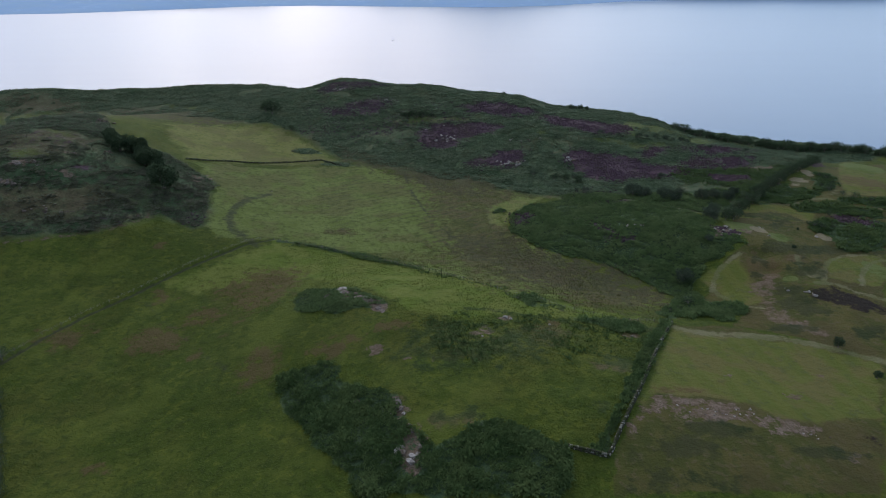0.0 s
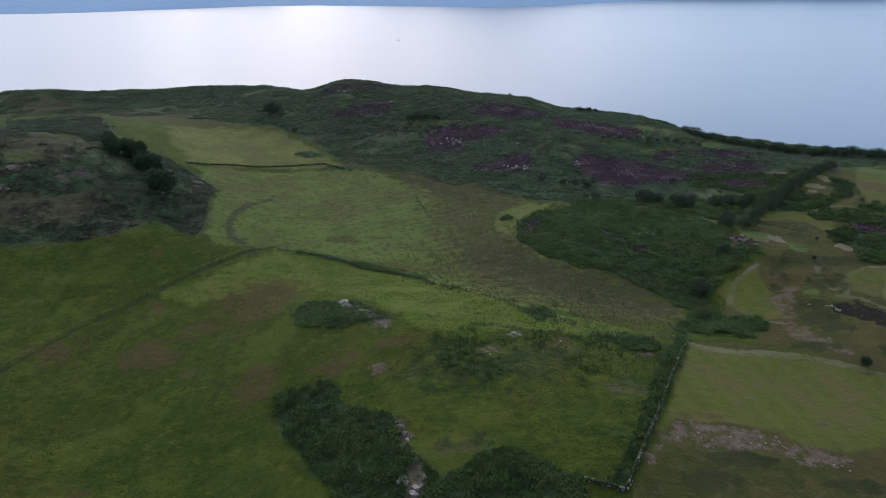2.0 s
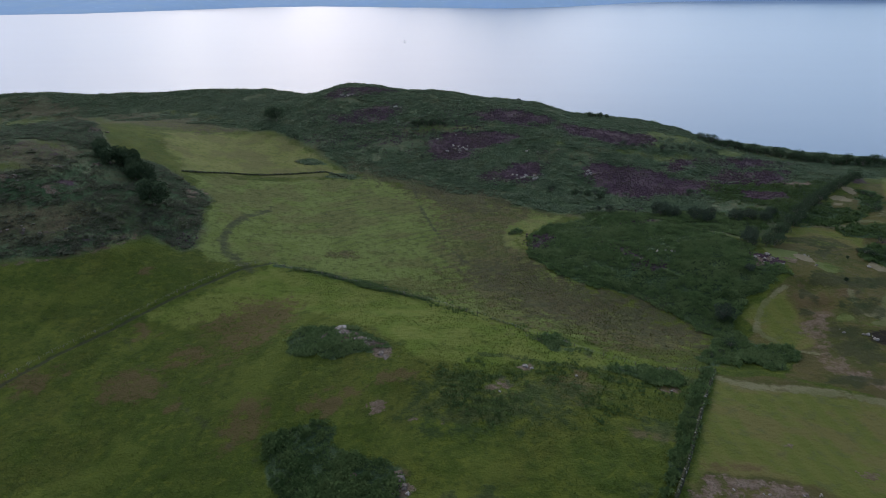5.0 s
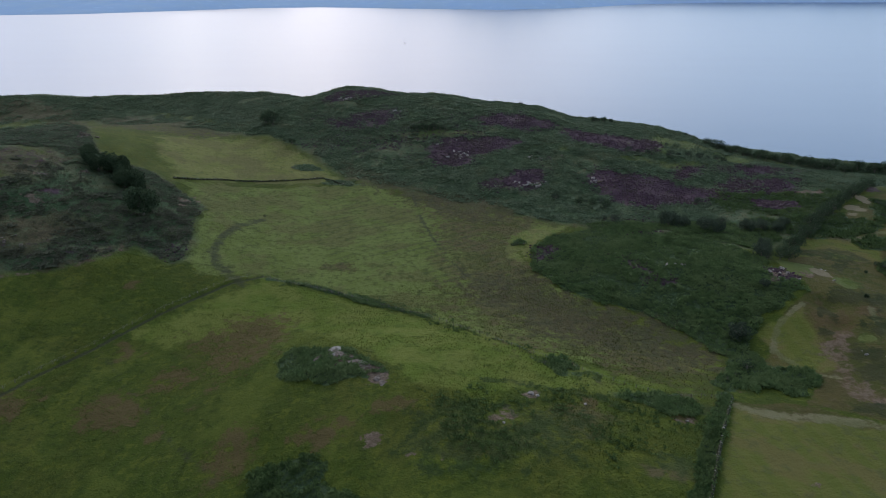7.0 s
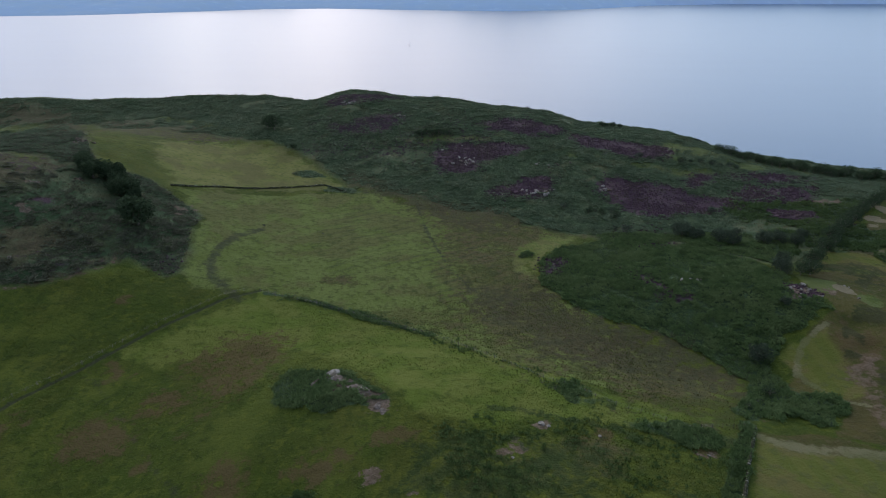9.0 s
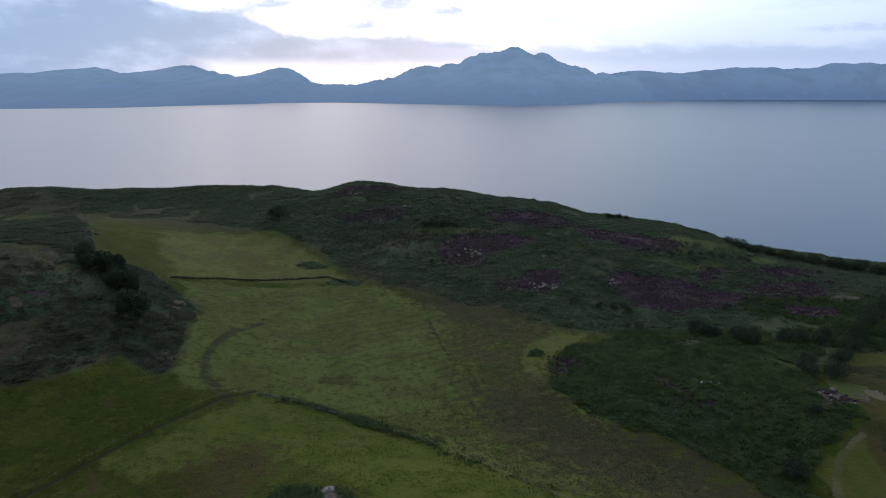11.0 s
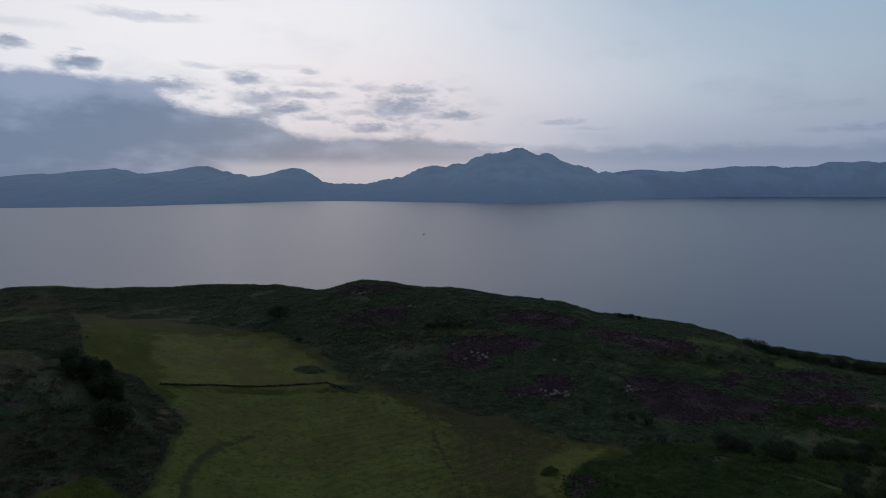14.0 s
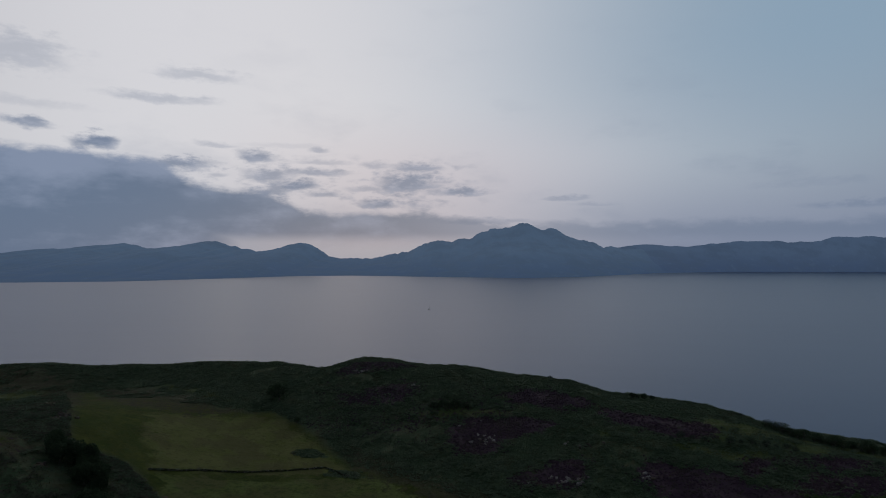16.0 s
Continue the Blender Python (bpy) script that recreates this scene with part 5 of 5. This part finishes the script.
for k, (x, y, s) in enumerate([(21, 159.5, 0.9), (22.5, 159, 0.6), (34, 156.5, 0.6), (13, 147, 0.5), (58, 153, 0.5)]):
    rock(x, y, s, s * 1.1, s * 0.6, 4 + k % 4, "pale rock lying in the pasture", "pasture rocks")
for k, (x, y) in enumerate(LINKS_ROCKS):
    s = 0.5 + 0.25 * math.sin(k * 2.1)
    rock(x, y, s * 1.5, s, s * 0.8, 4 + k % 4, "pale rock among dark heather on the links", "links outcrop")
for k, (x, y) in enumerate(HEATHER_ROCKS):
    s = 0.9 + 0.4 * math.sin(k * 2.7)
    rock(x, y, s * 1.4, s, s * 0.8, 4 + k % 4, "pale rock among heather on the ridge", "ridge outcrop")
r = np.random.default_rng(21)
for cx, cy, wide, deep, count, size in tuple((x, y, 4, 3, 5, 0.9) for x, y in SCREE) + ((9, 396, 7, 8, 13, 1.5), (46, 351, 8, 4, 14, 1.5), (80, 352, 4, 3, 6, 1.2), (-37, 476, 6, 4, 6, 1.5), (-77, 500, 8, 3, 7, 1.5), (-184, 264, 5, 4, 6, 1.6), (-180, 249, 9, 3, 8, 1.5), (-192, 358, 6, 4, 7, 1.8), (90, 248, 2, 2, 4, 0.8), (122, 234, 5, 3, 6, 1.0), (56, 390, 14, 5, 7, 1.3), (-160, 236, 14, 5, 8, 1.0), (66, 113, 12, 2.2, 22, 0.35), (86, 107, 6, 1.5, 8, 0.35)):
    for k in range(count):
        s = size * r.uniform(0.45, 1.1)
        rock(cx + r.normal() * wide * 0.5, cy + r.normal() * deep * 0.5, s * r.uniform(0.9, 1.5), s, s * 0.7, 4 + int(r.integers(0, 4)) if r.random() < (0.6 if cx > -100 else 0.1) else int(r.integers(0, 4)), "weathered rock in a scatter of outcrops", "hillside outcrops")


# ---- walls and fences ----
def drystone_wall(name, label, line, height, gaps, seed):
    """Courses of rough stones on both faces, with upright copes; the wall sags and has fallen here and there."""
    r = np.random.default_rng(seed)
    thing = tagged(new(name), label, "wall", kind="structure")
    box = np.array([(a, b, c) for a in (-1, 1) for b in (-1, 1) for c in (-1, 1)], float)
    quads = np.array([(0, 1, 3, 2), (4, 6, 7, 5), (0, 4, 5, 1), (2, 3, 7, 6), (0, 2, 6, 4), (1, 5, 7, 3)])
    for kind, step in (("stones", 0.55), ("coping", 0.4)):
        v, f = [], []
        for x, y, a in sampled(line, step):
            low = 0.55 + 0.45 * math.sin(x * 0.7) * math.sin(y * 0.31 + 1)
            tall = height * (1 - gaps * max(0, low - 0.4) - 0.1 * r.random())
            z = height_at(x, y)
            rows = max(1, int(tall / 0.26)) if kind == "stones" else 1
            for row in range(rows):
                for side in ((-1, 1) if kind == "stones" else (0,)):
                    size = np.array((0.3, 0.2, 0.14) if kind == "stones" else (0.15, 0.26, 0.2)) * r.uniform(0.75, 1.25, 3)
                    p = box * size * r.uniform(0.82, 1.1, (8, 3))
                    t = a + r.normal() * 0.12
                    off = side * (0.24 - 0.03 * row)
                    px = p[:, 0] * math.cos(t) - p[:, 1] * math.sin(t) + x - off * math.sin(a)
                    py = p[:, 0] * math.sin(t) + p[:, 1] * math.cos(t) + y + off * math.cos(a)
                    pz = p[:, 2] + z + (0.08 + row * 0.26 if kind == "stones" else tall + 0.1)
                    f.append(quads + len(v) * 8)
                    v.append(np.stack([px, py, pz], 1))
        ob = part(kind, mesh_of(kind, np.concatenate(v), np.concatenate(f), WALLSTONE), thing)
        tagged(ob, kind="stuff")
    return thing


drystone_wall("boundary_wall", "grey drystone wall, part fallen, between pasture and links", WALL_LINE, 0.75, 1.1, 31)
drystone_wall("boundary_wall", "short grey drystone wall end by the field corner", SPUR_LINE, 0.7, 0.7, 32)
drystone_wall("dyke_wall", "low overgrown stone dyke across the fields", DYKE_LINE, 0.55, 1.0, 33)


def post_mesh():
    bm = bmesh.new()
    tube(bm, (0, 0, -0.3), (0.03, 0.01, 1.2), 0.085, 0.07, 6)
    return bm_mesh("post", bm, WOOD)


POST = post_mesh()


def wire_fence(name, label, line, step, aside, seed):
    """Round posts with three strands of wire."""
    r = np.random.default_rng(seed)
    thing = tagged(new(name), label, "fence")
    tops = []
    for x, y, a in sampled(line, step):
        px, py = x - aside * math.sin(a), y + aside * math.cos(a)
        z = height_at(px, py)
        ob = part("post", POST, thing)
        ob.matrix_basis = Matrix.Translation((px, py, z)) @ pose(0, 0, 0, r.normal() * 4, r.normal() * 4, r.random() * 360) @ Matrix.Diagonal((1, 1, r.uniform(0.85, 1.1), 1))
        tops.append(Vector((px, py, z)))
    for h in (0.45, 0.75, 1.05):
        bm = bmesh.new()
        for a, b in zip(tops, tops[1:]):
            tube(bm, a + Vector((0, 0, h)), b + Vector((0, 0, h)), 0.008, 0.008, 3)
        part("wire", bm_mesh("wire", bm, WIRE), thing)


wire_fence("wire_fence", "old post and wire fence along a grassy ditch", FIELD_LINE, 3.2, 1.6, 41)
wire_fence("wire_fence", "post and wire fence between pasture and marsh", MARSH_LINE, 3.0, 0.0, 42)


# ---- on and beyond the water ----
def sailing_boat(x, y):
    boat = tagged(new("sailing_boat"), "small pale sailing boat lying on the loch", "boat")
    bm = bmesh.new()
    rings = []
    for k in range(9):
        q = k / 8
        w = 1.15 * math.sin(math.pi * min(1, 0.18 + 0.82 * q)) ** 0.7 + 0.02
        rings.append([bm.verts.new((q * 8 - 4, s * w * t, -0.3 + 1.2 * d)) for s, t, d in ((-1, 1, 1), (-1, 0.7, 0.2), (1, 0.7, 0.2), (1, 1, 1))])
    for a, b in zip(rings, rings[1:]):
        for k in range(4):
            bm.faces.new((a[k], a[(k + 1) % 4], b[(k + 1) % 4], b[k]))
    bm.faces.new(rings[0])
    bm.faces.new(rings[-1])
    part("hull", bm_mesh("hull", bm, WHITE), boat)
    bm = bmesh.new()
    tube(bm, (0.4, 0, 0.6), (0.4, 0, 10.5), 0.09, 0.05)
    part("mast", bm_mesh("mast", bm, WIRE), boat)
    bm = bmesh.new()
    tube(bm, (0.4, 0, 1.7), (-3.2, 0, 1.7), 0.16, 0.12)
    part("boom", bm_mesh("boom", bm, WHITE), boat)
    bm = bmesh.new()
    bmesh.ops.create_cube(bm, size=1, matrix=Matrix.Translation((0.6, 0, 1.05)) @ Matrix.Diagonal((2.6, 1.2, 0.5, 1)))
    bmesh.ops.bevel(bm, geom=bm.edges[:], offset=0.12, segments=1, affect="EDGES")
    part("cabin", bm_mesh("cabin", bm, WHITE), boat)
    boat.matrix_basis = pose(x, y, 0, 0, 0, 70)


sailing_boat(-98, 1525)


def cottage(x, y, z, turn, length):
    house = tagged(new("cottage"), "tiny white cottage on the far shore", "house", "far cottages")
    bm = bmesh.new()
    w, e, g = 3.5, 3.2, 6.0
    ends = []
    for s in (-length / 2, length / 2):
        ends.append([bm.verts.new(p) for p in ((s, -w, -2), (s, w, -2), (s, w, e), (s, 0, g - 0.2), (s, -w, e))])
    for k in (0, 1, 4):
        bm.faces.new((ends[0][k], ends[0][(k + 1) % 5], ends[1][(k + 1) % 5], ends[1][k]))
    bm.faces.new(ends[0])
    bm.faces.new(ends[1])
    part("wall", bm_mesh("wall", bm, WHITE), house)
    bm = bmesh.new()
    for s in (-1, 1):
        q = [bm.verts.new(p) for p in ((-length / 2 - 0.3, s * (w + 0.4), e - 0.3), (length / 2 + 0.3, s * (w + 0.4), e - 0.3), (length / 2 + 0.3, 0, g), (-length / 2 - 0.3, 0, g))]
        t = [bm.verts.new(v.co + Vector((0, 0, 0.3))) for v in q]
        bm.faces.new(t)
        for k in range(4):
            bm.faces.new((q[k], q[(k + 1) % 4], t[(k + 1) % 4], t[k]))
    part("roof", bm_mesh("roof", bm, SLATE), house)
    house.matrix_basis = pose(x, y, z, 0, 0, turn)


for x, ahead, z, turn, length in ((2150, 30, 8, 0, 26), (2185, 40, 10, 12, 22)):
    cottage(x, float(shore(np.array([float(x)]))[0]) + ahead, z, turn, length)
